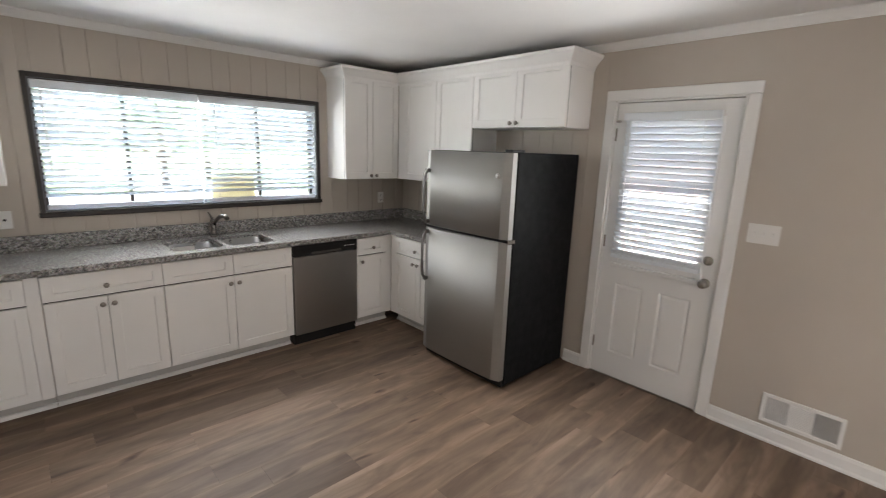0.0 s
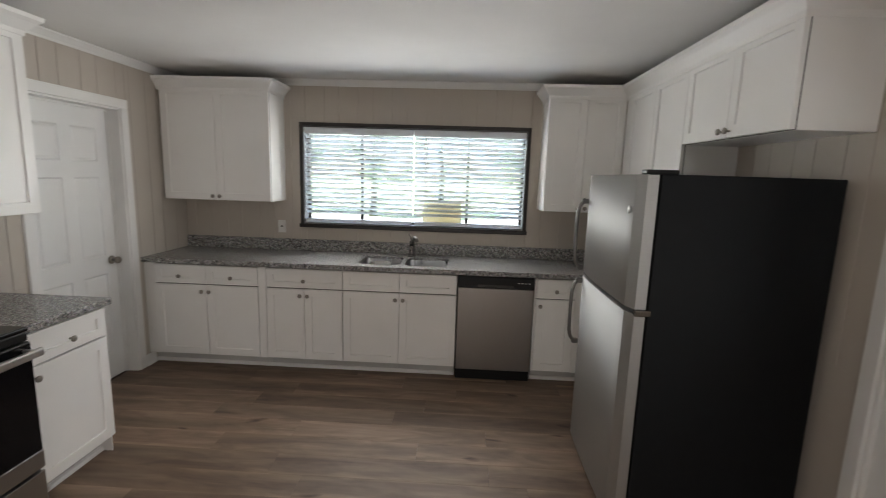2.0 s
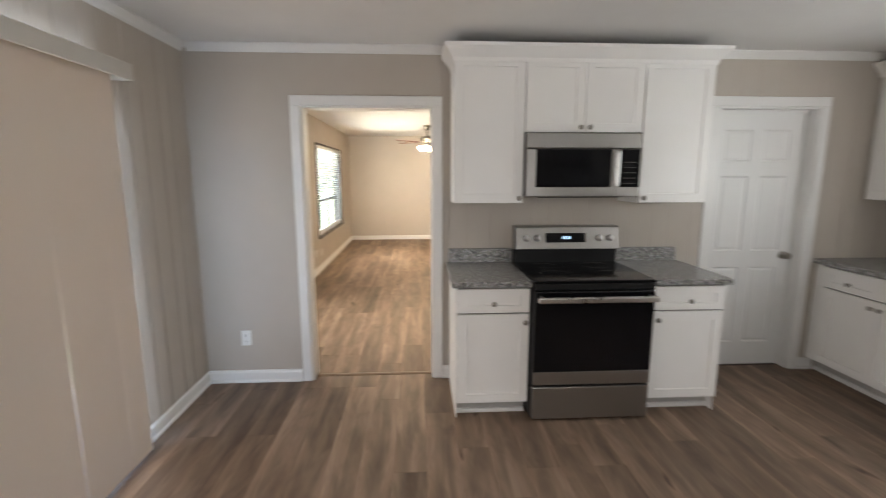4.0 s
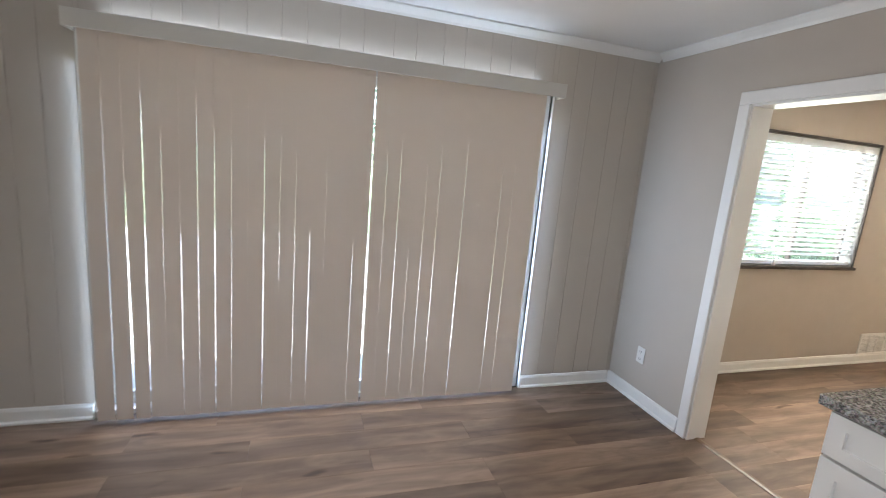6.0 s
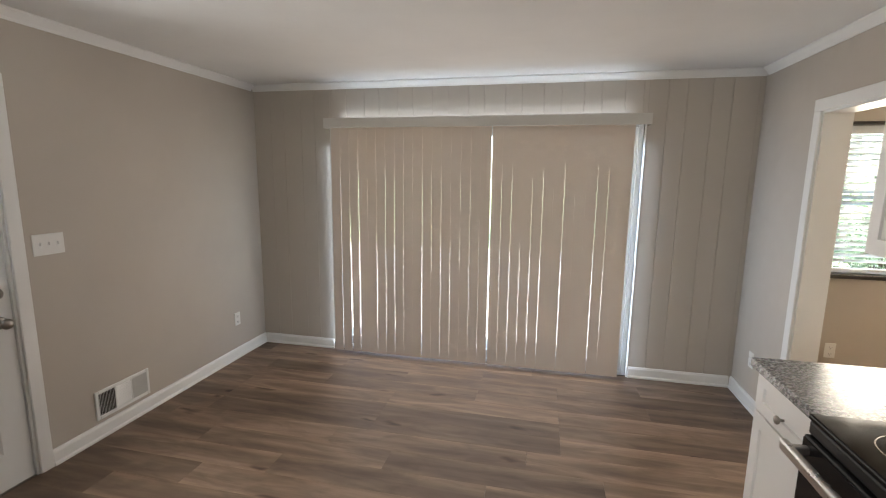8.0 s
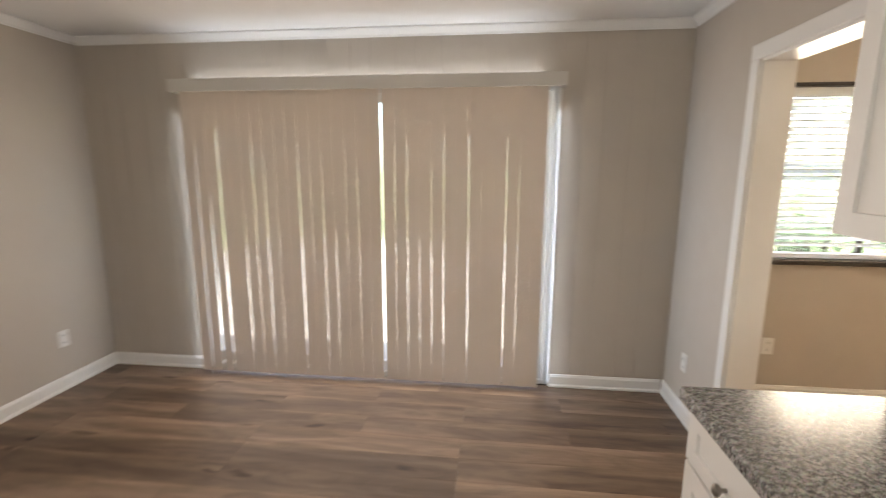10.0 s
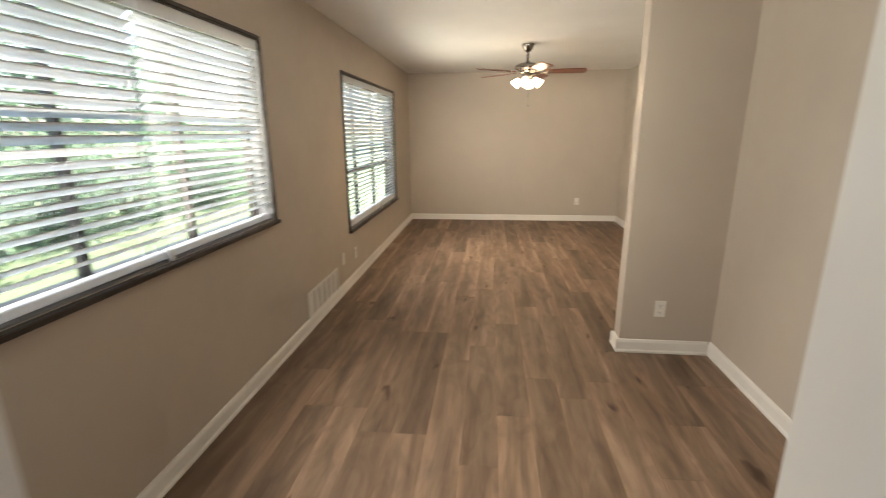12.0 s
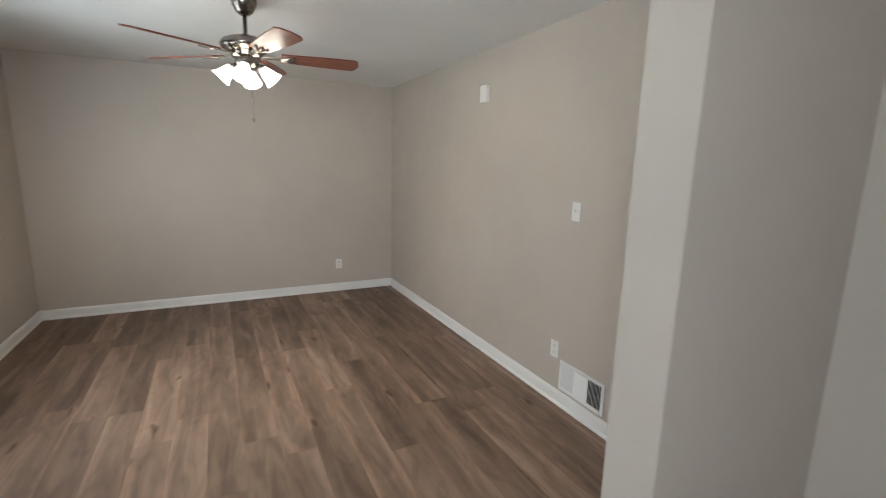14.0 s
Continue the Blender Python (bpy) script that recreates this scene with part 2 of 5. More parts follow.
PLATE = plain("white_plastic_plate", (0.74, 0.73, 0.70), 0.35)
SLOT = plain("dark_slot", (0.06, 0.055, 0.05), 0.7)
BLADE = wood_material("cherry_blade", (0.10, 0.030, 0.016), (0.23, 0.078, 0.040))
SHADE = glow("lit_frosted_glass", (1.0, 0.78, 0.50), 2.2)
BULB = glow("lit_bulb", (1.0, 0.68, 0.34), 150.0)
DISPLAY = glow("clock_digits", (0.35, 0.65, 1.0), 0.12)
CARD = sheer("yellowed_card", (0.72, 0.66, 0.47), (0.70, 0.64, 0.46), 0.40)
OAKSTRIP = wood_material("brown_transition_strip", (0.12, 0.075, 0.045), (0.20, 0.13, 0.08))
GRASS = patchy("mown_lawn", (0.065, 0.088, 0.035), (0.13, 0.15, 0.07), 1.5)
CONCRETE = patchy("pale_concrete", (0.30, 0.295, 0.285), (0.38, 0.37, 0.355), 2.5, 0.9, 0.2, 0.004)


def brick_wall_material():
    m, nt, b = material("coursed_red_brick")
    tc = nt.nodes.new("ShaderNodeTexCoord")
    sep = nt.nodes.new("ShaderNodeSeparateXYZ")
    com = nt.nodes.new("ShaderNodeCombineXYZ")
    nt.links.new(tc.outputs["Object"], sep.inputs[0])
    nt.links.new(sep.outputs["Y"], com.inputs["X"])
    nt.links.new(sep.outputs["Z"], com.inputs["Y"])
    br = node(nt, "ShaderNodeTexBrick", Scale=1.0)
    br.inputs["Brick Width"].default_value, br.inputs["Row Height"].default_value, br.inputs["Mortar Size"].default_value = 0.215, 0.075, 0.010
    br.inputs["Color1"].default_value, br.inputs["Color2"].default_value, br.inputs["Mortar"].default_value = (0.40, 0.25, 0.21, 1), (0.34, 0.20, 0.17, 1), (0.44, 0.41, 0.38, 1)
    nt.links.new(com.outputs[0], br.inputs["Vector"])
    nt.links.new(br.outputs["Color"], b.inputs["Base Color"])
    b.inputs["Roughness"].default_value = 0.85
    bump(nt, b, br.outputs["Fac"], -0.6, 0.006)
    return m


BRICKWALL = brick_wall_material()
BARK = patchy("bark", (0.05, 0.038, 0.028), (0.12, 0.09, 0.07), 6.0, 0.95, 0.8, 0.02)
LEAF = sheer("green_leaves", (0.09, 0.12, 0.075), (0.20, 0.30, 0.17), 0.45)
ROOFM = patchy("grey_shingle", (0.06, 0.058, 0.055), (0.11, 0.105, 0.10), 5.0)


# ---- mesh helpers ----
def box_bm(bm, a, b, bev=0.0, seg=1):
    """Adds a box between two corners; bev: width of its bevelled edges."""
    r = bmesh.ops.create_cube(bm, size=1)
    vs = r["verts"]
    c = [(a[i] + b[i]) / 2 for i in range(3)]
    d = [abs(b[i] - a[i]) for i in range(3)]
    for v in vs:
        v.co = Vector((c[0] + v.co.x * d[0], c[1] + v.co.y * d[1], c[2] + v.co.z * d[2]))
    if bev:
        es = list({e for v in vs for e in v.link_edges})
        bmesh.ops.bevel(bm, geom=es, offset=min(bev, min(d) * 0.45), segments=seg, affect="EDGES", profile=0.5)
    return bm


def boxes(*items, bev=0.0, seg=1):
    bm = bmesh.new()
    for a, b in items:
        box_bm(bm, a, b, bev, seg)
    return bm


def lathe_bm(bm, profile, seg=24, m=None):
    """Turns (radius, height) pairs about z."""
    rings = []
    for r, z in profile:
        ring = []
        for i in range(seg):
            a = 2 * math.pi * i / seg
            p = Vector((r * math.cos(a), r * math.sin(a), z))
            ring.append(bm.verts.new(m @ p if m else p))
        rings.append(ring)
    for r0, r1 in zip(rings, rings[1:]):
        for i in range(seg):
            j = (i + 1) % seg
            f = bm.faces.new((r0[i], r0[j], r1[j], r1[i]))
            f.smooth = True
    for ring, flip in ((rings[0], True), (rings[-1], False)):
        if len(ring) > 2:
            bm.faces.new(list(reversed(ring)) if flip else ring)
    return bm


def lathe(profile, seg=24, m=None):
    return lathe_bm(bmesh.new(), profile, seg, m)


def tube_bm(bm, pts, rad, seg=10):
    """A round bar along points; rad: one radius or one for each point."""
    rads = rad if isinstance(rad, (list, tuple)) else [rad] * len(pts)
    pts = [Vector(p) for p in pts]
    rings = []
    for i, p in enumerate(pts):
        d = (pts[min(i + 1, len(pts) - 1)] - pts[max(i - 1, 0)]).normalized()
        q = d.to_track_quat("Z", "Y")
        rings.append([bm.verts.new(p + q @ Vector((rads[i] * math.cos(2 * math.pi * k / seg), rads[i] * math.sin(2 * math.pi * k / seg), 0))) for k in range(seg)])
    for r0, r1 in zip(rings, rings[1:]):
        for k in range(seg):
            f = bm.faces.new((r0[k], r0[(k + 1) % seg], r1[(k + 1) % seg], r1[k]))
            f.smooth = True
    bm.faces.new(list(reversed(rings[0])))
    bm.faces.new(rings[-1])
    return bm


def rounded(x0, y0, x1, y1, r, n=5):
    pts = []
    for cx, cy, a0 in ((x1 - r, y1 - r, 0), (x0 + r, y1 - r, 90), (x0 + r, y0 + r, 180), (x1 - r, y0 + r, 270)):
        for k in range(n + 1):
            a = radians(a0 + 90 * k / n)
            pts.append((cx + r * math.cos(a), cy + r * math.sin(a)))
    return pts


def slab(loops, z0, z1, bev=0.0):
    """A flat slab from an outline and holes (lists of x, y)."""
    bm = bmesh.new()
    edges = []
    for lp in loops:
        vs = [bm.verts.new((x, y, z1)) for x, y in lp]
        edges += [bm.edges.new((vs[i], vs[(i + 1) % len(vs)])) for i in range(len(vs))]
    bmesh.ops.triangle_fill(bm, edges=edges, use_beauty=True)
    r = bmesh.ops.extrude_face_region(bm, geom=list(bm.faces))
    for g in r["geom"]:
        if isinstance(g, bmesh.types.BMVert):
            g.co.z = z0
    bmesh.ops.recalc_face_normals(bm, faces=list(bm.faces))
    return bm


def profile_run(bm, prof, p0, p1, out):
    """A moulding: prof gives (out, up) pairs, run from p0 to p1; out: the way it sticks out."""
    p0, p1, o = Vector(p0), Vector(p1), Vector(out)
    a = [bm.verts.new(p0 + o * u + Vector((0, 0, w))) for u, w in prof]
    b = [bm.verts.new(p1 + o * u + Vector((0, 0, w))) for u, w in prof]
    n = len(prof)
    for i in range(n):
        bm.faces.new((a[i], a[(i + 1) % n], b[(i + 1) % n], b[i]))
    bm.faces.new(a)
    bm.faces.new(list(reversed(b)))
    bmesh.ops.recalc_face_normals(bm, faces=list(bm.faces))
    return bm


def mesh_of(name, bm, mat):
    me = bpy.data.meshes.new(name)
    bm.to_mesh(me)
    bm.free()
    me.materials.append(mat)
    return me


def part(name, bm, mat, parent, label=""):
    ob = new(name, mesh_of(name, bm, mat))
    ob.parent = parent
    return tagged(ob, label)


def thing(name, m, label, category, group=""):
    ob = new(name)
    ob.empty_display_size = 0.1
    ob.matrix_world = m
    return tagged(ob, label, category, group)


def solid(name, bm, mat, label="", category="", group="", kind="", m=None):
    ob = new(name, mesh_of(name, bm, mat))
    if m:
        ob.matrix_world = m
    return tagged(ob, label, category, group, kind)


def shared(name, me, parent, m):
    ob = new(name, me)
    ob.parent = parent
    ob.matrix_basis = m
    return ob


def cells(u0, u1, v0, v1, holes):
    """The rectangles left of (u0..u1, v0..v1) when the holes are cut out."""
    us = sorted({u0, u1, *[u for h in holes for u in h[:2] if u0 < u < u1]})
    out = []
    for a, b in zip(us, us[1:]):
        cut = sorted((h[2], h[3]) for h in holes if h[0] < b - 1e-6 and h[1] > a + 1e-6)
        v = v0
        for c, d in cut:
            if c > v + 1e-6:
                out.append((a, b, v, c))
            v = max(v, d)
        if v < v1 - 1e-6:
            out.append((a, b, v, v1))
    return out


def wall_along_x(name, x0, x1, y0, y1, holes, mat=WALL, label=""):
    bm = boxes(*[((a, y0, c), (b, y1, d)) for a, b, c, d in cells(x0, x1, 0, CEIL, holes)])
    return solid(name, bm, mat, label, "wall", kind="structure")


def wall_along_y(name, y0, y1, x0, x1, holes, mat=WALL, label=""):
    bm = boxes(*[((x0, a, c), (x1, b, d)) for a, b, c, d in cells(y0, y1, 0, CEIL, holes)])
    return solid(name, bm, mat, label, "wall", kind="structure")


# ---- the shell ----
WIN_N = (1.115, 3.12, 1.168, 2.043)
SLIDER = (0.794, 3.40, 0.0, 2.075)
WIN_A = (-2.47, -0.55, 0.962, 2.038)
WIN_B = (-6.31, -4.028, 0.557, 2.032)
OPENING = (-4.565, -3.64, 0.0, 2.035)
PANTRY = (-1.525, -0.755, 0.0, 2.055)
BACK = (-3.24, -2.435, 0.0, 2.05)

wall_north = wall_along_x("wall_north", FAR_X - 0.15, E_X + 0.15, 0.004, 0.16, [WIN_N], label="greige painted grooved panel wall behind the sink counter")
wall_south = wall_along_x("wall_south", FAR_X - 0.15, E_X + 0.15, S_Y - 0.16, S_Y, [SLIDER, WIN_A, WIN_B], label="greige painted wall with two windows and a patio door")
wall_east = wall_along_y("wall_east", S_Y, 0.004, E_X, E_X + 0.15, [BACK], label="smooth greige painted wall with the back door")
wall_west = wall_along_y("wall_west", S_Y, 0.004, -0.14, 0.0, [OPENING, PANTRY], label="greige painted wall between kitchen and living room")
wall_far = wall_along_y("wall_far", S_Y, 0.004, FAR_X - 0.15, FAR_X, [], label="plain greige painted end wall of the living room")
wall_living_north = wall_along_x("wall_living_north", FAR_X, -2.86, LN_Y, LN_Y + 0.12, [], label="plain greige painted living room wall")
wall_stub = wall_along_y("wall_stub", -3.04, LN_Y + 0.12, -2.86, -2.735, [], label="short greige painted wall return jutting into the living room")
wall_passage = wall_along_x("wall_passage", -2.735, -0.14, PN_Y, PN_Y + 0.12, [], label="plain greige painted wall beside the opening")

solid("ceiling", boxes(((FAR_X - 0.15, S_Y - 0.16, CEIL), (E_X + 0.15, 0.16, CEIL + 0.08))), CEILING, "white lightly textured painted ceiling", "ceiling", kind="structure")
# Added out of view to block sun; the long east eave shades the back door.
solid("roof", boxes(((FAR_X - 0.45, S_Y - 0.5, CEIL + 0.10), (E_X + 1.3, 0.5, CEIL + 0.22))), ROOFM, "unseen shingled roof slab with wide eaves, added to block sun", "roof", kind="structure")

# ---- mouldings ----
BASE_P = [(0, 0), (0.022, 0), (0.022, 0.012), (0.014, 0.022), (0.014, 0.075), (0.008, 0.092), (0, 0.095)]
CROWN_P = [(0, 0), (0, -0.055), (0.008, -0.055), (0.014, -0.042), (0.034, -0.02), (0.044, -0.010), (0.044, 0)]


def base_run(p0, p1, out):
    solid("baseboard", profile_run(bmesh.new(), BASE_P, (*p0, 0), (*p1, 0), (*out, 0)), TRIM, "white painted wooden baseboard", "baseboard", kind="structure")


def crown_run(p0, p1, out):
    solid("crown_trim", profile_run(bmesh.new(), CROWN_P, (*p0, CEIL - 0.001), (*p1, CEIL - 0.001), (*out, 0)), TRIM, "white painted crown moulding under the ceiling", "moulding", kind="structure")


base_run((E_X, S_Y), (E_X, -3.312), (-1, 0))
base_run((E_X, -2.366), (E_X, -2.21), (-1, 0))
base_run((3.425, S_Y), (E_X - 0.022, S_Y), (0, 1))
base_run((0.022, S_Y), (0.779, S_Y), (0, 1))
base_run((0, S_Y), (0, -4.642), (1, 0))
base_run((0, -3.568), (0, -3.518), (1, 0))
base_run((0, -0.685), (0, -0.56), (1, 0))
base_run((FAR_X + 0.022, S_Y), (-0.14, S_Y), (0, 1))
base_run((FAR_X, S_Y), (FAR_X, LN_Y), (1, 0))
base_run((FAR_X + 0.022, LN_Y), (-2.882, LN_Y), (0, -1))
base_run((-2.86, -3.062), (-2.86, LN_Y), (-1, 0))
base_run((-2.86, -3.04), (-2.735, -3.04), (0, -1))
base_run((-2.735, -3.062), (-2.735, PN_Y - 0.022), (1, 0))
base_run((-2.735, PN_Y), (-0.162, PN_Y), (0, -1))
base_run((-0.14, -3.64), (-0.14, PN_Y), (-1, 0))
base_run((-0.14, S_Y + 0.022), (-0.14, -4.575), (-1, 0))
crown_run((0, 0), (E_X, 0), (0, -1))
crown_run((0, S_Y), (E_X, S_Y), (0, 1))
crown_run((0, S_Y + 0.045), (0, -0.045), (1, 0))
crown_run((E_X, S_Y + 0.045), (E_X, -0.045), (-1, 0))


def casing(name, x, side, hole, w=0.07, d=0.018):
    """Flat door casing on a wall of constant x; side: the way it faces."""
    y0, y1, _, z1 = hole
    a, b = sorted((x, x + side * d))
    bm = boxes(((a, y0 - w, 0), (b, y0, z1)), ((a, y1, 0), (b, y1 + w, z1)), ((a, y0 - w, z1), (b, y1 + w, z1 + w)), bev=0.004)
    return solid(name, bm, TRIM, "white painted wooden door casing", "trim", kind="structure")


casing("door_casing_trim", 0.0, 1, OPENING)
casing("door_casing_trim", 0.0, 1, PANTRY)
casing("door_casing_trim", E_X, -1, BACK)


def jambs(x0, x1, hole, t=0.012):
    y0, y1, _, z1 = hole
    bm = boxes(((x0, y0, 0), (x1, y0 + t, z1 - t)), ((x0, y1 - t, 0), (x1, y1, z1 - t)), ((x0, y0, z1 - t), (x1, y1, z1)))
    return solid("door_jamb_trim", bm, TRIM, "white painted door jamb lining", "trim", kind="structure")


jambs(-0.143, 0.003, OPENING)
jambs(-0.14, 0.003, PANTRY)
jambs(E_X - 0.003, E_X + 0.15, BACK)
solid("threshold_strip", profile_run(bmesh.new(), [(-0.022, 0), (-0.018, 0.006), (0, 0.009), (0.018, 0.006), (0.022, 0)], (-0.08, OPENING[0] + 0.013, 0.0), (-0.08, OPENING[1] - 0.013, 0.0), (1, 0, 0)), OAKSTRIP, "narrow brown transition strip between two floors", "threshold", kind="structure")


# ---- cabinets; local x along the wall, y = 0 at the wall, fronts towards -y ----
def on_north(x):
    return pose(x, 0, 0)


def on_west(y):
    return pose(0, y, 0, 0, 0, 90)


def on_east(y):
    return pose(E_X, y, 0, 0, 0, -90)


KNOB_P = [(0.0055, 0.0), (0.0055, 0.010), (0.007, 0.014), (0.0145, 0.019), (0.0165, 0.024), (0.0150, 0.029), (0.009, 0.032), (0.001, 0.033)]
KNOB = mesh_of("knob", lathe(KNOB_P, 16, pose(0, 0, 0, 90, 0, 0)), NICKEL)


def knob(parent, x, y, z):
    return shared("knob", KNOB, parent, pose(x, y, z))


def shaker(x0, x1, z0, z1, yf, t=0.020, rail=0.058):
    """A front with a frame and a recessed panel, one closed mesh; yf: its outer face."""
    x0, x1, z0, z1 = x0 + 0.0018, x1 - 0.0018, z0 + 0.0018, z1 - 0.0018
    r = min(rail, (z1 - z0) * 0.3)
    c = 0.0016
    bm = bmesh.new()

    def ring(dx, dz, y):
        return [bm.verts.new(p) for p in ((x0 + dx, y, z0 + dz), (x1 - dx, y, z0 + dz), (x1 - dx, y, z1 - dz), (x0 + dx, y, z1 - dz))]

    rings = [ring(0, 0, yf + t), ring(0, 0, yf + c), ring(c, c, yf), ring(rail, r, yf), ring(rail + 0.002, r + 0.002, yf + 0.009)]
    for a, b in zip(rings, rings[1:]):
        for k in range(4):
            bm.faces.new((a[k], a[(k + 1) % 4], b[(k + 1) % 4], b[k]))
    bm.faces.new(rings[-1])
    bm.faces.new(list(reversed(rings[0])))
    bmesh.ops.recalc_face_normals(bm, faces=list(bm.faces))
    return bm


def base_cabinet(m, w, doors, drawers, knobs="pair", label="", filler=(0.0, 0.0), false_front=False, end=()):
    """A floor cabinet; knobs: 'pair' at the meeting stiles, or 'l' / 'r' for one door; filler: plain strips at its sides."""
    t = thing("base_cabinet", m, label, "cabinet", "white shaker kitchen cabinets")
    f0, f1 = filler
    front, top, bot = -0.605, 0.874, 0.105
    if false_front:
        part("body", boxes(((0, front, bot), (w, -0.003, 0.62)), ((0, front, 0.62), (w, front + 0.018, top)), ((0, front + 0.018, 0.62), (0.018, -0.003, top)), ((w - 0.018, front + 0.018, 0.62), (w, -0.003, top))), CAB, t)
    else:
        part("body", boxes(((0, front, bot), (w, -0.003, top))), CAB, t)
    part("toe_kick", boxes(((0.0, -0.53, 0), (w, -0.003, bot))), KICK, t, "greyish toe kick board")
    part("shoe_moulding", profile_run(bmesh.new(), [(0, 0), (0.018, 0), (0.017, 0.012), (0.012, 0.022), (0, 0.027)], (0, -0.53, 0), (w, -0.53, 0), (0, -1, 0)), TRIM, t)
    for a, b in ((0, f0), (w - f1, w)):
        if b - a > 0.01:
            part("filler", boxes(((a + 0.001, front - 0.019, bot), (b - 0.001, front, top)), bev=0.001), CAB, t)
    part("gap_shadow", boxes(((f0 + 0.002, front - 0.003, bot + 0.004), (w - f1 - 0.002, front + 0.001, top - 0.004))), GAP, t)
    a, b = f0, w - f1
    yf = front - 0.024
    zs = 0.705
    n = drawers
    for i in range(n):
        x0, x1 = a + (b - a) * i / n, a + (b - a) * (i + 1) / n
        d = part("drawer_front", shaker(x0, x1, zs + 0.003, top - 0.008, yf, rail=0.055), CAB, t)
        if not false_front:
            knob(d, (x0 + x1) / 2, yf, (zs + top) / 2 - 0.018)
    for i in range(doors):
        x0, x1 = a + (b - a) * i / doors, a + (b - a) * (i + 1) / doors
        d = part("door", shaker(x0, x1, bot + 0.004, zs - 0.003, yf), CAB, t)
        if knobs == "pair":
            kx = x1 - 0.03 if i == 0 else x0 + 0.03
        else:
            kx = x0 + 0.03 if knobs == "l" else x1 - 0.03
        knob(d, kx, yf, zs - 0.055)
    for x in end:
        part("end_panel", boxes(((x - 0.006 if x <= 0 else x, -0.60, 0.0), (x if x <= 0 else x + 0.006, -0.003, top))), CAB, t)
    return t


def wall_cabinet(m, w, z0, z1, doors, knobs="pair", label="", d=0.305, filler=(0.0, 0.0)):
    t = thing("wall_cabinet", m, label, "cabinet", "white shaker kitchen cabinets")
    f0, f1 = filler
    part("body", boxes(((0, -d, z0), (w, -0.003, z1)), bev=0.001), CAB, t)
    for a, b in ((0, f0), (w - f1, w)):
        if b - a > 0.01:
            part("filler", boxes(((a + 0.001, -d - 0.019, z0), (b - 0.001, -d, z1)), bev=0.001), CAB, t)
    part("gap_shadow", boxes(((f0 + 0.001, -d - 0.0045, z0 + 0.002), (w - f1 - 0.001, -d + 0.001, z1 - 0.002))), GAP, t)
    a, b = f0, w - f1
    yf = -d - 0.024
    for i in range(doors):
        x0, x1 = a + (b - a) * i / doors, a + (b - a) * (i + 1) / doors
        dr = part("door", shaker(x0, x1, z0 + 0.002, z1 - 0.002, yf), CAB, t)
        if knobs == "pair":
            kx = x1 - 0.03 if i == 0 else x0 + 0.03
        else:
            kx = x0 + 0.03 if knobs == "l" else x1 - 0.03
        knob(dr, kx, yf, z0 + 0.035)
    return t


base_cabinet(on_north(0.002), 1.011, 2, 2, label="white shaker base cabinet with two drawers beside the pantry door", filler=(0.088, 0.065))
base_cabinet(on_north(1.015), 0.624, 2, 1, label="white shaker base cabinet with one wide drawer")
base_cabinet(on_north(1.641), 0.912, 2, 2, label="white shaker sink base cabinet with false drawer fronts", false_front=True)
base_cabinet(on_north(3.168), 0.384, 1, 1, "l", label="narrow white shaker base cabinet beside the dishwasher", filler=(0.014, 0.068))
base_cabinet(on_east(-0.632), 0.70, 2, 1, label="white shaker base cabinet partly behind the refrigerator", filler=(0.065, 0.0))
base_cabinet(on_west(-3.513), 0.456, 1, 1, "r", label="white shaker base cabinet beside the range and opening", end=(0,))
base_cabinet(on_west(-2.262), 0.468, 1, 1, "l", label="white shaker base cabinet between range and pantry door", end=(0.468,))

UZ0, UZ1 = 1.372, 2.304
wall_cabinet(on_north(0.022), 0.925, UZ0, UZ1, 2, label="white shaker wall cabinet in the corner by the pantry")
wall_cabinet(on_north(3.238), 0.605, UZ0, UZ1, 2, label="white shaker wall cabinet at the end of the window")
wall_cabinet(on_east(-0.330), 1.012, UZ0, UZ1, 2, label="white shaker wall cabinet above the corner counter", filler=(0.10, 0.0))
wall_cabinet(on_east(-1.344), 0.894, 1.856, UZ1, 2, label="short white shaker cabinet above the refrigerator")
wall_cabinet(on_west(-3.513), 0.462, UZ0, UZ1, 1, "r", label="tall white shaker wall cabinet beside the microwave")
wall_cabinet(on_west(-3.049), 0.785, 1.832, UZ1, 2, label="short white shaker cabinet above the microwave")
wall_cabinet(on_west(-2.262), 0.468, UZ0, UZ1, 1, "l", label="tall white shaker wall cabinet beside the pantry door")


def crown_around(label, pts):
    """Flared crown along the tops of a run of wall cabinets; pts: the outline from wall to wall, the room on its right-hand side."""
    prof = [(0.0, -0.035), (0.006, -0.035), (0.010, -0.012), (0.045, 0.030), (0.062, 0.046), (0.066, 0.066), (0.0, 0.066)]
    bm = bmesh.new()
    n = len(pts)
    rings = []
    for i, p in enumerate(pts):
        p = Vector((*p, 0))
        dirs = []
        if i:
            d = (p - Vector((*pts[i - 1], 0))).normalized()
            dirs.append(Vector((d.y, -d.x, 0)))
        if i < n - 1:
            d = (Vector((*pts[i + 1], 0)) - p).normalized()
            dirs.append(Vector((d.y, -d.x, 0)))
        o = dirs[0] if len(dirs) == 1 or (dirs[0] - dirs[1]).length < 0.01 else dirs[0] + dirs[1]
        rings.append([bm.verts.new(p + o * u + Vector((0, 0, UZ1 + w))) for u, w in prof])
    k = len(prof)
    for a, b in zip(rings, rings[1:]):
        for i in range(k):
            bm.faces.new((a[i], a[(i + 1) % k], b[(i + 1) % k], b[i]))
    bm.faces.new(rings[0])
    bm.faces.new(list(reversed(rings[-1])))
    bmesh.ops.recalc_face_normals(bm, faces=list(bm.faces))
    return solid("cabinet_crown_trim", bm, CAB, label, "moulding", kind="structure")


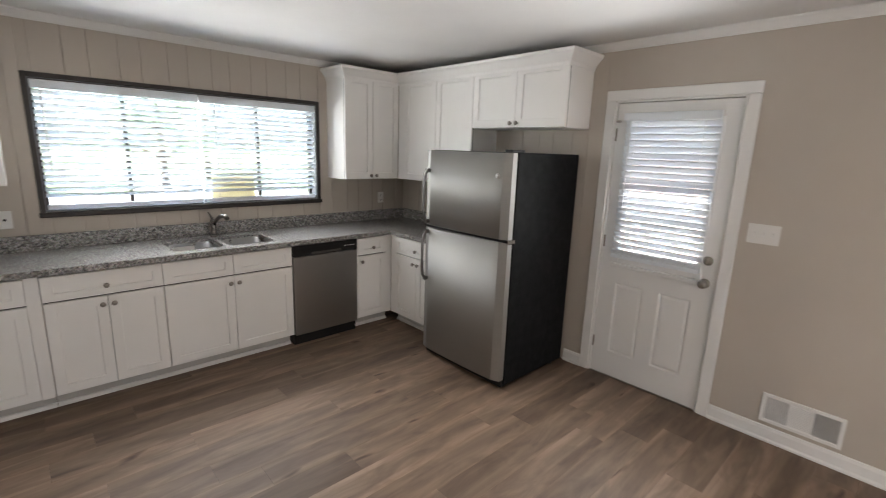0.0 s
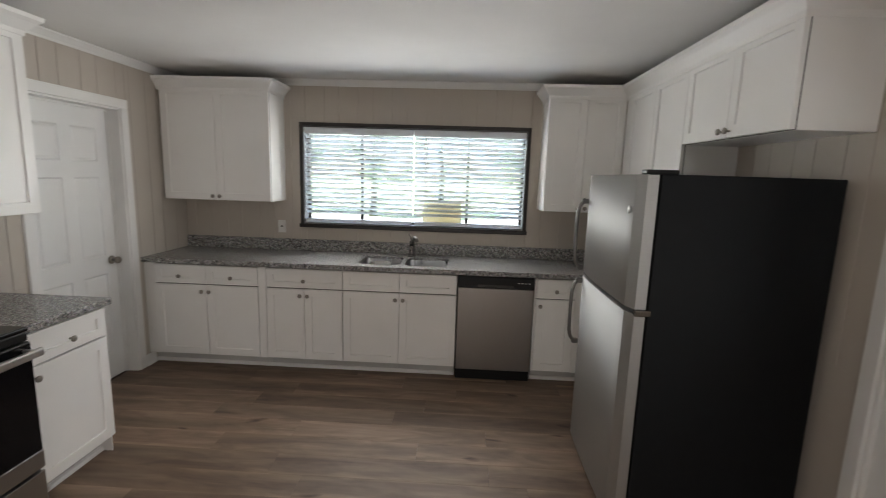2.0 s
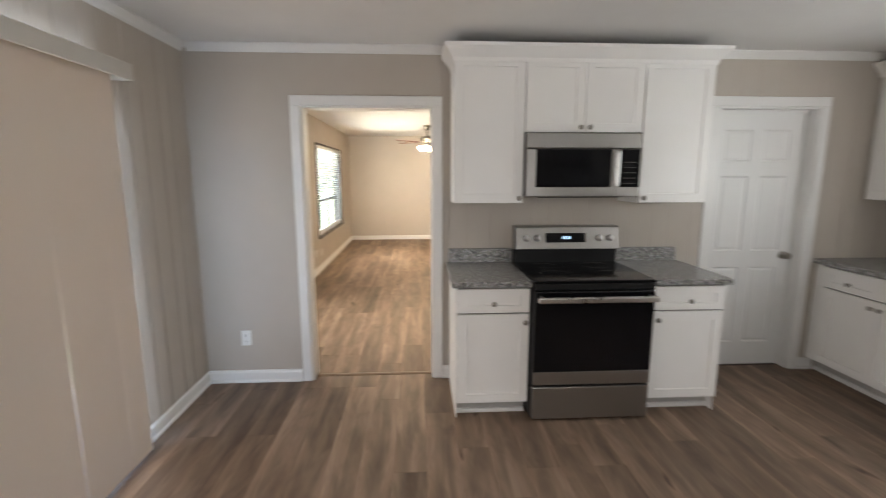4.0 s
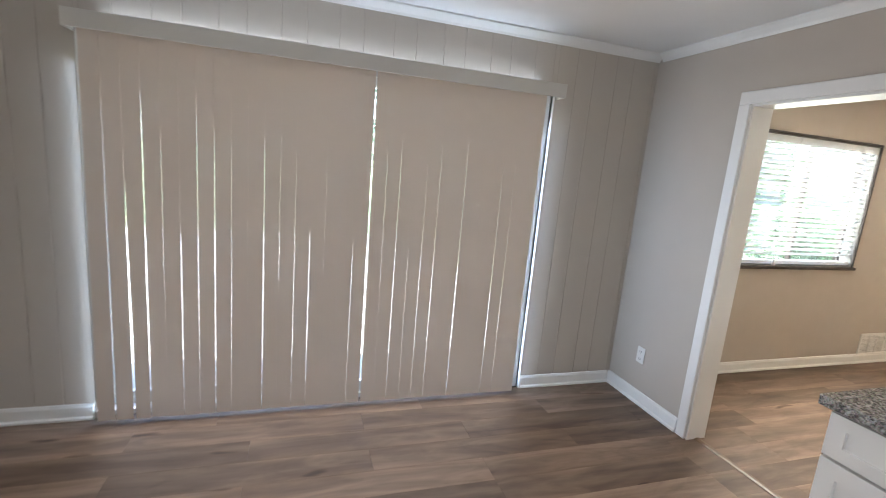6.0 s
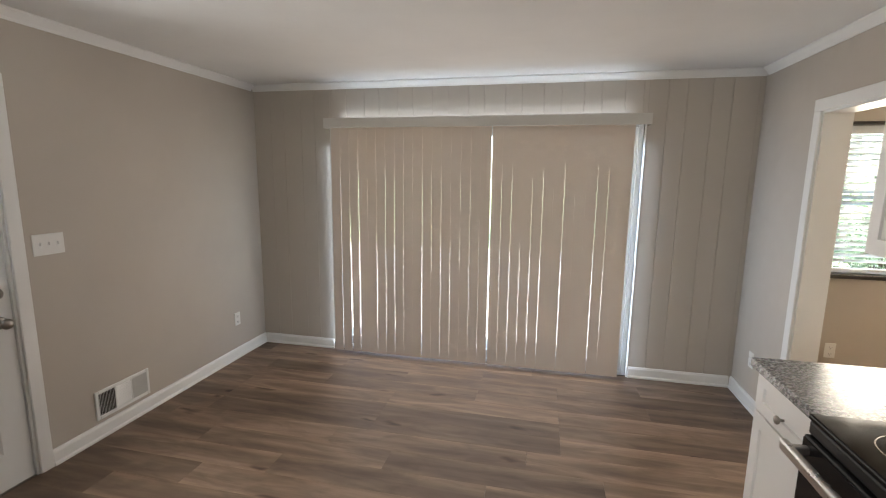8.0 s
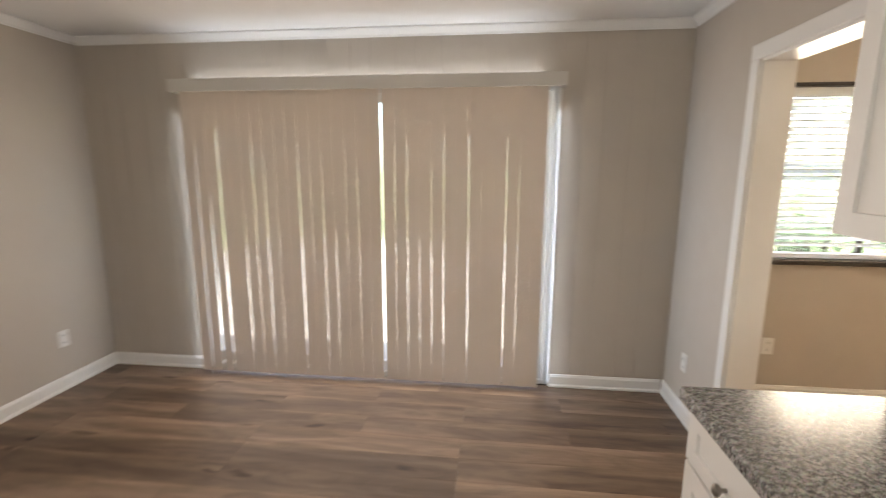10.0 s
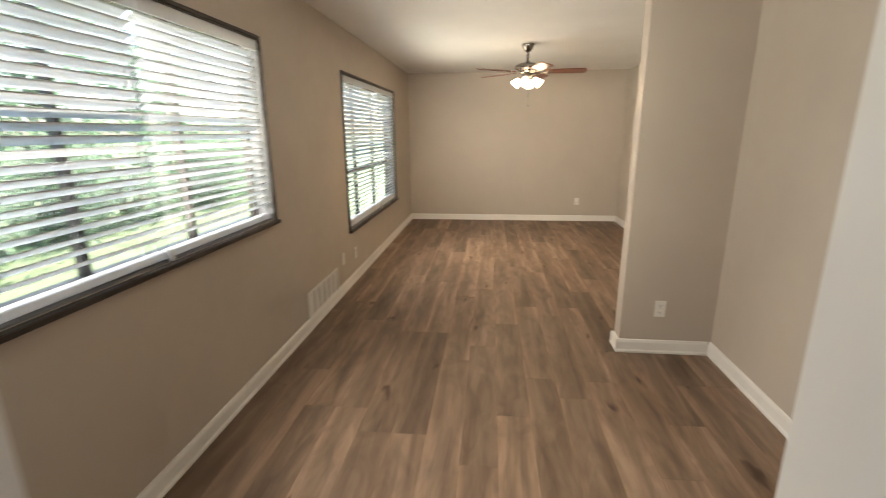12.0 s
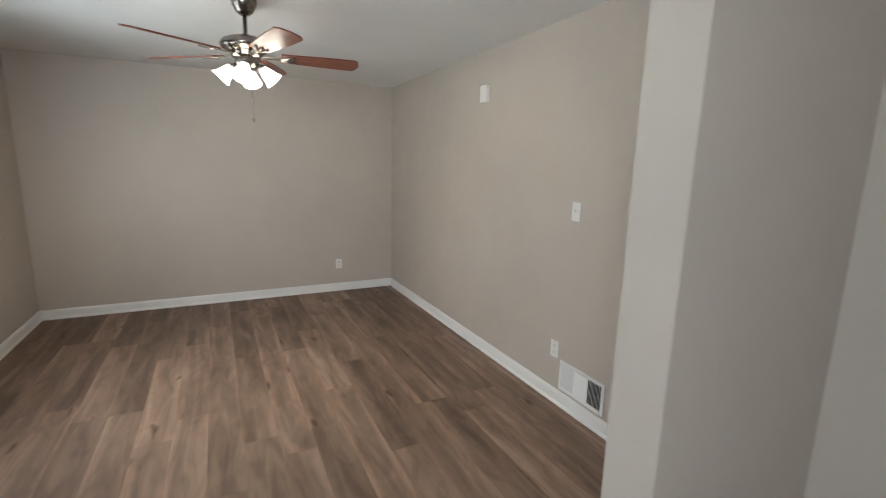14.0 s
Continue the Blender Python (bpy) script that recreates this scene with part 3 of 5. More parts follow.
FD = 0.329
crown_around("white crown along the top of the corner wall cabinet", [(0.004, -FD), (0.947, -FD), (0.947, -0.004)])
crown_around("white crown along the tops of the wall cabinets above the refrigerator", [(3.238, -0.004), (3.238, -FD), (E_X - FD, -FD), (E_X - FD, -2.238), (E_X - 0.004, -2.238)])
crown_around("white crown along the tops of the wall cabinets above the range", [(0.004, -3.513), (FD, -3.513), (FD, -1.794), (0.004, -1.794)])

# ---- counters ----
CT0, CT1, CF = 0.876, 0.914, -0.650
BOWL_L, BOWL_R = (1.735, -0.545, 2.075, -0.175), (2.115, -0.545, 2.465, -0.175)
counter = thing("countertop", pose(0, 0, 0), "grey speckled granite worktop in an L shape with upstand", "countertop")
outline = [(0.003, -0.003), (0.003, CF), (E_X - 0.650, CF), (E_X - 0.650, -1.335), (E_X - 0.003, -1.335), (E_X - 0.003, -0.003)]
top = part("worktop", slab([outline, rounded(*BOWL_L, 0.06), rounded(*BOWL_R, 0.06)], CT1 - 0.020, CT1), GRANITE, counter)
part("front_edge", boxes(((0.003, CF, CT0), (E_X - 0.650, CF + 0.036, CT1 - 0.020)), ((E_X - 0.650, -1.335, CT0), (E_X - 0.614, CF + 0.036, CT1 - 0.020)), ((E_X - 0.614, -1.335, CT0), (E_X - 0.003, -1.299, CT1 - 0.020))), GRANITE, counter)
part("backsplash", boxes(((0.003, -0.024, CT1), (E_X - 0.003, -0.002, 1.018)), bev=0.002), GRANITE, counter)
part("backsplash", boxes(((E_X - 0.024, -1.335, CT1), (E_X - 0.003, -0.026, 1.018)), bev=0.002), GRANITE, counter)
for y0, y1, lab in ((-3.545, -3.052, "short grey speckled granite worktop beside the range and opening"), (-2.268, -1.765, "short grey speckled granite worktop between range and pantry")):
    c = thing("countertop", pose(0, 0, 0), lab, "countertop")
    part("worktop", boxes(((0.003, y0, CT0), (0.650, y1, CT1)), bev=0.004, seg=2), GRANITE, c)
    part("backsplash", boxes(((0.003, max(y0, -3.525), CT1), (0.024, min(y1, -1.79), 1.018)), bev=0.002), GRANITE, c)

# ---- sink and faucet ----
RIM = CT1 - 0.020
sink = thing("kitchen_sink", pose(0, 0, 0), "undermount double bowl stainless steel sink in granite", "sink")
for bx in (BOWL_L, BOWL_R):
    bm = bmesh.new()
    rings = []
    for z, inset, r in ((RIM - 0.001, -0.012, 0.07), (RIM - 0.001, 0.002, 0.06), (RIM - 0.16, 0.012, 0.06), (RIM - 0.185, 0.035, 0.05), (RIM - 0.19, 0.14, 0.03)):
        rings.append([bm.verts.new((x, y, z)) for x, y in rounded(bx[0] + inset, bx[1] + inset, bx[2] - inset, bx[3] - inset, r)])
    for a, b in zip(rings, rings[1:]):
        for i in range(len(a)):
            f = bm.faces.new((a[i], a[(i + 1) % len(a)], b[(i + 1) % len(a)], b[i]))
            f.smooth = True
    bm.faces.new(rings[-1])
    bmesh.ops.recalc_face_normals(bm, faces=list(bm.faces))
    bowl = part("bowl", bm, BOWL, sink)
    if bx is BOWL_L:
        part("sticker", boxes(((1.80, -0.1935, RIM - 0.125), (1.955, -0.1925, RIM - 0.022))), PLATE, bowl, "white paper maker's sticker")
    part("drain", lathe([(0.042, 0.0), (0.042, 0.004), (0.030, 0.004), (0.026, 0.001), (0.001, 0.001)], 20, pose((bx[0] + bx[2]) / 2, (bx[1] + bx[3]) / 2, RIM - 0.19)), CHROME, bowl)

faucet = thing("faucet", pose(2.13, -0.105, CT1), "brushed dark nickel single lever pull-out kitchen faucet", "faucet")
part("base_plate", lathe([(0.034, 0.0), (0.034, 0.006), (0.026, 0.012), (0.001, 0.012)], 24), FAUCETM, faucet)
part("body", lathe([(0.026, 0.010), (0.024, 0.03), (0.022, 0.10), (0.024, 0.125), (0.020, 0.140), (0.001, 0.142)], 24), FAUCETM, faucet)
part("spout", tube_bm(bmesh.new(), [(0, -0.005, 0.10), (0.02, -0.05, 0.150), (0.035, -0.10, 0.178), (0.05, -0.15, 0.180), (0.058, -0.175, 0.165)], [0.016, 0.016, 0.017, 0.019, 0.018], 14), FAUCETM, faucet)
part("lever", tube_bm(bmesh.new(), [(-0.002, 0.002, 0.138), (-0.012, 0.010, 0.165), (-0.030, 0.012, 0.200)], [0.012, 0.008, 0.006], 12), FAUCETM, faucet)

# ---- dishwasher ----
dw = thing("dishwasher", on_north(2.558), "stainless steel dishwasher with a black control strip", "dishwasher")
part("tub", boxes(((0.004, -0.58, 0.01), (0.602, -0.01, 0.868))), BLACK, dw)
part("door", boxes(((0.004, -0.640, 0.098), (0.602, -0.575, 0.775)), bev=0.006, seg=2), DWSTEEL, dw, "brushed stainless steel door")
panel = part("control_panel", boxes(((0.004, -0.642, 0.778), (0.602, -0.58, 0.868)), bev=0.005, seg=2), BLACK, dw, "black control strip with a pocket handle")
part("handle_pocket", boxes(((0.16, -0.6435, 0.784), (0.44, -0.641, 0.806)), bev=0.001), SLOT, panel)
for i in range(4):
    part("mark", boxes(((0.47 + i * 0.028, -0.6432, 0.823), (0.486 + i * 0.028, -0.6415, 0.829))), PLATE, panel)
part("kick_plate", boxes(((0.004, -0.605, 0.004), (0.602, -0.56, 0.094)), bev=0.003), BLACK, dw, "black kick plate")

# ---- refrigerator ----
fr = thing("refrigerator", pose(3.30, -2.212, 0), "stainless steel top-freezer refrigerator with black sides", "refrigerator")
FW = 0.835
part("cabinet", boxes(((0.085, 0.0, 0.025), (0.815, FW, 1.672)), bev=0.006, seg=2), TEXBLACK, fr, "textured black cabinet sides")


def fridge_door(z0, z1):
    bm = bmesh.new()
    n = 14
    prof = []
    for i in range(n + 1):
        a = i / n
        y = 0.004 + (FW - 0.008) * a
        bulge = 0.012 * (1 - (2 * a - 1) ** 2)
        edge = 0.020 * max(0.0, 1 - min(a, 1 - a) / 0.05) ** 2
        prof.append((0.012 - bulge + edge, y))
    ring = [(0.078, 0.004)] + prof + [(0.078, FW - 0.004)]
    lo = [bm.verts.new((x, y, z0)) for x, y in ring]
    hi = [bm.verts.new((x, y, z1)) for x, y in ring]
    for i in range(len(ring)):
        j = (i + 1) % len(ring)
        f = bm.faces.new((lo[i], lo[j], hi[j], hi[i]))
        f.smooth = 1 < i < len(ring) - 3
    bm.faces.new(list(reversed(lo)))
    bm.faces.new(hi)
    bmesh.ops.recalc_face_normals(bm, faces=list(bm.faces))
    return bm


def fridge_handle(z0, z1):
    n = 10
    pts = []
    for i in range(n + 1):
        a = i / n
        pts.append((-0.048 + 0.040 * (2 * a - 1) ** 6, FW - 0.055, z0 + (z1 - z0) * a))
    bm = tube_bm(bmesh.new(), pts, [0.0105] * (n + 1), 12)
    for v in bm.verts:
        v.co.y = FW - 0.055 + (v.co.y - FW + 0.055) * 1.15
    for z in (z0 + 0.012, z1 - 0.012):
        box_bm(bm, (-0.028, FW - 0.068, z - 0.014), (0.010, FW - 0.042, z + 0.014), 0.004)
    return bm


fz = part("freezer_door", fridge_door(1.100, 1.668), STEEL, fr, "brushed stainless freezer door")
part("handle", fridge_handle(1.118, 1.53), FHANDLE, fz)
part("badge", lathe([(0.017, 0.0), (0.017, 0.003), (0.001, 0.004)], 20, pose(0.004, 0.10, 1.52, 0, -90, 0)), CHROME, fz, "small round metal badge")
fd = part("fridge_door", fridge_door(0.075, 1.078), STEEL, fr, "brushed stainless lower door")
part("handle", fridge_handle(0.66, 1.06), FHANDLE, fd)
part("gasket", boxes(((0.076, 0.012, 0.08), (0.088, FW - 0.012, 1.665))), BLACK, fr)
part("gasket", boxes(((0.028, 0.006, 1.079), (0.078, FW - 0.006, 1.099))), BLACK, fr, "dark gap between the two doors")
part("hinge_cover", boxes(((0.03, 0.010, 1.670), (0.16, 0.075, 1.690)), bev=0.006, seg=2), BLACK, fr, "dark hinge cover")
part("hinge", boxes(((0.03, -0.006, 1.070), (0.10, 0.03, 1.098)), bev=0.003), PEWTER, fr)
part("grille", boxes(((0.060, 0.012, 0.016), (0.09, FW - 0.012, 0.072)), bev=0.003), BLACK, fr)
for yy in (0.04, FW - 0.04):
    part("foot", lathe([(0.016, 0.0), (0.020, 0.006), (0.012, 0.030), (0.001, 0.030)], 14, pose(0.12, yy, 0)), BLACK, fr)
    part("roller", lathe([(0.020, 0.0), (0.020, 0.025), (0.001, 0.025)], 14, pose(0.70, yy, 0.02, 90, 0, 0)), BLACK, fr)

# ---- range ----
rg = thing("electric_range", on_west(-3.048), "stainless and black freestanding electric range", "range")
RW = 0.765
part("body", boxes(((0.004, -0.650, 0.012), (RW - 0.004, -0.03, 0.905)), bev=0.003), BLACK, rg, "black enamelled body")
part("cooktop", boxes(((0.0, -0.685, 0.905), (RW, -0.03, 0.924)), bev=0.006, seg=2), BGLASS, rg, "black ceramic glass cooktop")
for cx, cy, r in ((0.20, -0.50, 0.11), (0.56, -0.50, 0.09), (0.20, -0.22, 0.08), (0.56, -0.22, 0.10)):
    circles = [[(cx + q * math.cos(k * math.pi / 20), cy + q * math.sin(k * math.pi / 20)) for k in range(40)] for q in (r, r - 0.0025)]
    part("burner_ring", slab(circles, 0.9242, 0.9247), PEWTER, rg)
part("front_lip", boxes(((0.006, -0.682, 0.862), (RW - 0.006, -0.64, 0.904)), bev=0.006, seg=2), BLACK, rg)
part("backguard_base", boxes(((0.004, -0.095, 0.92), (RW - 0.004, -0.004, 1.035)), bev=0.004), BLACK, rg, "black lower back guard")
bm = bmesh.new()
prof = [(-0.150, 1.030), (-0.118, 1.186), (-0.105, 1.192), (-0.01, 1.192), (-0.01, 1.022), (-0.10, 1.022)]
a = [bm.verts.new((0.002, y, z)) for y, z in prof]
b = [bm.verts.new((RW - 0.002, y, z)) for y, z in prof]
for i in range(6):
    bm.faces.new((a[i], a[(i + 1) % 6], b[(i + 1) % 6], b[i]))
bm.faces.new(a)
bm.faces.new(list(reversed(b)))
bmesh.ops.recalc_face_normals(bm, faces=list(bm.faces))
bmesh.ops.bevel(bm, geom=list(bm.edges), offset=0.003, segments=1, affect="EDGES")
guard = part("control_panel", bm, STEEL_H, rg, "sloping stainless control panel")
tilt = -math.degrees(math.atan2(0.032, 0.156))
disp = part("display", boxes(((-0.145, -0.006, -0.034), (0.145, 0.002, 0.034)), bev=0.002), BGLASS, guard, "dark clock display")
disp.matrix_basis = pose(RW / 2 - 0.02, -0.134, 1.110, tilt, 0, 0)
for i, (dx, h) in enumerate(((-0.018, 0.020), (-0.004, 0.020), (0.014, 0.020), (0.028, 0.020))):
    o = part("digit", boxes(((dx - 0.004, -0.0072, -0.010), (dx + 0.004, -0.0058, 0.010))), DISPLAY, guard)
    o.matrix_basis = disp.matrix_basis
for kx in (0.075, 0.155, RW - 0.155, RW - 0.075):
    k = part("knob", lathe([(0.024, 0.0), (0.024, 0.006), (0.019, 0.010), (0.017, 0.030), (0.012, 0.034), (0.001, 0.034)], 22), CHROME, guard)
    k.matrix_basis = pose(kx, -0.134, 1.108, 90 + tilt, 0, 0)
    box = part("knob_grip", boxes(((-0.004, -0.020, 0.030), (0.004, 0.020, 0.040)), bev=0.002), CHROME, guard)
    box.matrix_basis = pose(kx, -0.134, 1.108, 90 + tilt, 0, 0)
door = part("oven_door", boxes(((0.006, -0.692, 0.252), (RW - 0.006, -0.648, 0.858)), bev=0.006, seg=2), BLACK, rg, "oven door with a black glass window")
part("door_glass", boxes(((0.010, -0.6955, 0.342), (RW - 0.010, -0.690, 0.850)), bev=0.002), BGLASS, door)
part("window", boxes(((0.15, -0.697, 0.42), (RW - 0.15, -0.694, 0.70)), bev=0.001), BGLASS, door)
part("steel_band", boxes(((0.008, -0.697, 0.254), (RW - 0.008, -0.690, 0.338)), bev=0.002), STEEL_H, door)
bm = boxes(((0.012, -0.762, 0.800), (RW - 0.012, -0.738, 0.838)), bev=0.009, seg=3)
for x in (0.03, RW - 0.055):
    box_bm(bm, (x, -0.745, 0.806), (x + 0.025, -0.692, 0.832), 0.004)
part("handle", bm, CHROME, door)
part("storage_drawer", boxes(((0.008, -0.694, 0.022), (RW - 0.008, -0.648, 0.236)), bev=0.005, seg=2), STEEL_H, rg, "stainless storage drawer front")
for x in (0.05, RW - 0.05):
    for y in (-0.60, -0.08):
        part("foot", lathe([(0.016, 0.0), (0.016, 0.012), (0.001, 0.012)], 12, pose(x, y, 0)), BLACK, rg)

# ---- microwave ----
mw = thing("microwave", on_west(-3.046), "stainless over-the-range microwave with black glass door", "microwave")
MW, Z0, Z1 = 0.757, 1.418, 1.828
part("body", boxes(((0.003, -0.345, Z0), (MW - 0.003, -0.01, Z1)), bev=0.003), BLACK, mw, "dark metal case")
part("top_band", boxes(((0.0, -0.384, Z1 - 0.098), (MW, -0.34, Z1)), bev=0.005, seg=2), STEEL_H, mw, "stainless vent band")
door = part("door", boxes(((0.0, -0.384, Z0), (0.594, -0.34, Z1 - 0.100)), bev=0.005, seg=2), STEEL_H, mw, "stainless framed door")
part("door_glass", boxes(((0.062, -0.387, Z0 + 0.062), (0.560, -0.38, Z1 - 0.104)), bev=0.002), BGLASS, door)
part("window", boxes(((0.10, -0.3885, Z0 + 0.095), (0.515, -0.386, Z1 - 0.135)), bev=0.001), BGLASS, door)
bm = boxes(((0.578, -0.425, Z0 + 0.070), (0.606, -0.408, Z1 - 0.115)), bev=0.007, seg=3)
for z in (Z0 + 0.085, Z1 - 0.145):
    box_bm(bm, (0.584, -0.41, z), (0.600, -0.382, z + 0.018), 0.003)
part("handle", bm, CHROME, door)
ctl = part("control_panel", boxes(((0.597, -0.384, Z0), (MW, -0.34, Z1 - 0.100)), bev=0.005, seg=2), STEEL_H, mw)
part("keypad", boxes(((0.622, -0.387, Z0 + 0.062), (MW - 0.004, -0.38, Z1 - 0.104)), bev=0.002), BGLASS, ctl, "black glass keypad")
for r in range(5):
    part("key_row", boxes(((0.645, -0.3882, Z0 + 0.085 + r * 0.034), (MW - 0.03, -0.3865, Z0 + 0.090 + r * 0.034))), SLOT, ctl)
part("under_vent", boxes(((0.10, -0.33, Z0 - 0.008), (MW - 0.10, -0.10, Z0)), bev=0.002), BLACK, mw)

# ---- windows; local x along the wall, y = 0 at the room face and growing outwards, z up ----
def window_thing(name, m, w, z0, z1, mull, rails, label, sill=0.012, depth=0.16, k=0.030):
    """A dark metal window in a wall opening of width w; mull: places of its uprights; rails: (upright span index, height)."""
    t = thing(name, m, label, "window")
    t["kind"] = "structure"
    part("casing", boxes(((-k, -0.016, z0 - k), (0, 0.0, z1 + k)), ((w, -0.016, z0 - k), (w + k, 0.0, z1 + k)), ((0, -0.016, z1), (w, 0.0, z1 + k)), bev=0.003), BRONZE, t, "narrow dark bronze casing")
    part("window_sill", boxes(((-k - 0.008, -0.016 - sill, z0 - k - 0.006), (w + k + 0.008, 0.0, z0 - 0.002)), bev=0.004), BRONZE, t, "dark bronze sill")
    e = 0.006
    part("reveal", boxes(((0.0, 0.0, z0), (e, depth - 0.05, z1)), ((w - e, 0.0, z0), (w, depth - 0.05, z1)), ((e, 0.0, z1 - e), (w - e, depth - 0.05, z1)), ((e, 0.0, z0), (w - e, depth - 0.05, z0 + e))), REVEAL, t)
    f = 0.028
    y0, y1 = depth - 0.055, depth - 0.015
    xs = [0.0, *mull, w]
    bars = [((0, y0, z0), (f, y1, z1)), ((w - f, y0, z0), (w, y1, z1)), ((f, y0, z0), (w - f, y1, z0 + f)), ((f, y0, z1 - f), (w - f, y1, z1))]
    bars += [((x - f / 2, y0 - 0.004, z0 + f), (x + f / 2, y1 - 0.004, z1 - f)) for x in mull]
    part("window_frame", boxes(*bars, bev=0.003), BRONZE, t, "dark metal frame")
    for i, (a, b) in enumerate(zip(xs, xs[1:])):
        a2, b2 = a + (f if i == 0 else f / 2), b - (f if i == len(xs) - 2 else f / 2)
        for z, h in rails:
            part("meeting_rail", boxes(((a2, y0 + 0.002, z - h / 2), (b2, y1 - 0.002, z + h / 2)), bev=0.002), BRONZE, t)
        p = part("pane", boxes(((a2, y0 + 0.022, z0 + f), (b2, y0 + 0.026, z1 - f))), GLASS, t)
        p.visible_shadow = False
    return t


def slat_mesh(w, d=0.050):
    """A slightly crowned slat of a venetian blind."""
    bm = bmesh.new()
    n = 4
    up, lo = [], []
    for i in range(n + 1):
        y = -d / 2 + d * i / n
        z = 0.0035 * (1 - (2 * i / n - 1) ** 2)
        up.append((bm.verts.new((0, y, z + 0.0013)), bm.verts.new((w, y, z + 0.0013))))
        lo.append((bm.verts.new((0, y, z - 0.0013)), bm.verts.new((w, y, z - 0.0013))))
    for i in range(n):
        bm.faces.new((up[i][0], up[i][1], up[i + 1][1], up[i + 1][0]))
        bm.faces.new((lo[i][0], lo[i + 1][0], lo[i + 1][1], lo[i][1]))
    bm.faces.new((up[0][0], lo[0][0], lo[0][1], up[0][1]))
    bm.faces.new((up[n][0], up[n][1], lo[n][1], lo[n][0]))
    for f in bm.faces:
        f.smooth = True
    bmesh.ops.recalc_face_normals(bm, faces=list(bm.faces))
    return mesh_of("slat", bm, SLAT)


def venetian(m, w, z0, z1, tilt, label, yc=0.036, pitch=0.0425, cords=(0.12, 0.88), wand=0.08, head=0.05, slack=0, pull=None):
    """A slatted blind hung in an opening of width w."""
    t = thing("venetian_blind", m, label, "blind", "white venetian blinds")
    part("headrail", boxes(((0.002, yc - 0.028, z1 - head + 0.008), (w - 0.002, yc + 0.026, z1 - 0.002)), bev=0.003), PLATE, t)
    part("valance", boxes(((0.0, yc - 0.040, z1 - head - 0.012), (w, yc - 0.031, z1 - 0.004)), bev=0.003), SLAT, t)
    me = slat_mesh(w - 0.012)
    z = z1 - head - 0.030
    rnd = random.Random(int(w * 1000))
    stack = z0 + 0.042 + slack * 0.004
    while z > stack + 0.02:
        shared("slat", me, t, pose(0.006, yc, z, tilt + rnd.uniform(-2.0, 2.0), rnd.uniform(-0.12, 0.12), 0))
        z -= pitch
    for i in range(slack):
        shared("slat", me, t, pose(0.006, yc, z0 + 0.041 + i * 0.0045, 2, 0, 0))
    part("bottom_rail", boxes(((0.006, yc - 0.026, z0 + 0.004), (w - 0.006, yc + 0.026, z0 + 0.036)), bev=0.006, seg=2), SLAT, t)
    for c in cords:
        for dy in (-0.027, 0.027):
            part("cord", tube_bm(bmesh.new(), [(w * c, yc + dy, z0 + 0.02), (w * c, yc + dy, z1 - head)], 0.0011, 5), PLATE, t)
    if wand is not None:
        part("wand", tube_bm(bmesh.new(), [(w * wand, yc - 0.046, z1 - head - 0.01), (w * wand + 0.004, yc - 0.046, z1 - head - 0.62 * min(1.0, (z1 - z0)))], 0.0042, 6), ALU, t, "clear tilt wand")
    if pull is not None:
        x, y = w * pull, yc - 0.046
        part("lift_cord", tube_bm(bmesh.new(), [(x, y, z1 - head - 0.01), (x + 0.004, y - 0.002, (z0 + z1) / 2), (x, y, z0 + 0.045)], 0.0014, 5), PLATE, t)
        part("tassel", lathe([(0.003, 0.05), (0.009, 0.042), (0.013, 0.020), (0.015, 0.0), (0.010, -0.006), (0.001, -0.006)], 12, pose(x, y, z0 + 0.002)), ALU, t, "clear plastic cord tassel")
    return t


wx0, wx1, wz0, wz1 = WIN_N
window_thing("window_1", pose(wx0, 0.0, 0), wx1 - wx0, wz0, wz1, (0.515, 1.495), (), "wide dark bronze framed window above the sink")
half = (wx1 - wx0) / 2
venetian(pose(wx0 + 0.008, 0, 0), half - 0.010, wz0 + 0.008, wz1 - 0.008, -33, "white slatted blind over the sink window, slats open", wand=0.05)
venetian(pose(wx0 + half + 0.002, 0, 0), half - 0.010, wz0 + 0.008, wz1 - 0.008, -33, "white slatted blind over the sink window, cord hanging", wand=0.11)
solid("paper_notice", boxes(((0, 0, 0), (0.36, 0.0025, 0.21)), bev=0.0008), CARD, "yellowed card sheet leaning on the window glass", "paper", m=pose(2.20, 0.098, wz0 + 0.036))


def on_south(x):
    return pose(x, S_Y, 0, 0, 0, 180)


ax0, ax1, az0, az1 = WIN_A
window_thing("window_2", on_south(ax1), ax1 - ax0, az0, az1, (0.64, 1.28), (), "dark bronze framed living room window near the opening", sill=0.02, k=0.020)
venetian(on_south(ax1 - 0.006), 0.955, az0 + 0.008, az1 - 0.004, -33, "white slatted blind beside the kitchen opening, slats open", cords=(0.1, 0.9), wand=None, pull=0.975)
venetian(on_south(ax1 - 0.967), 0.946, az0 + 0.008, az1 - 0.004, -33, "white slatted blind over the living room window, slats open", cords=(0.1, 0.9), wand=None)
bx0, bx1, bz0, bz1 = WIN_B
window_thing("window_3", on_south(bx1), bx1 - bx0, bz0, bz1, (0.70, 1.47), ((1.52, 0.022), (1.09, 0.05)), "tall dark bronze framed picture window in the living room", sill=0.02, k=0.024)
venetian(on_south(bx1 - 0.006), 1.35, bz0 + 0.008, bz1 - 0.004, -33, "white slatted blind over the picture window, slats open", wand=0.10, slack=6, pull=0.97)
venetian(on_south(bx1 - 1.362), 0.908, bz0 + 0.008, bz1 - 0.004, -33, "narrower white slatted blind over the picture window", wand=0.06, slack=6)

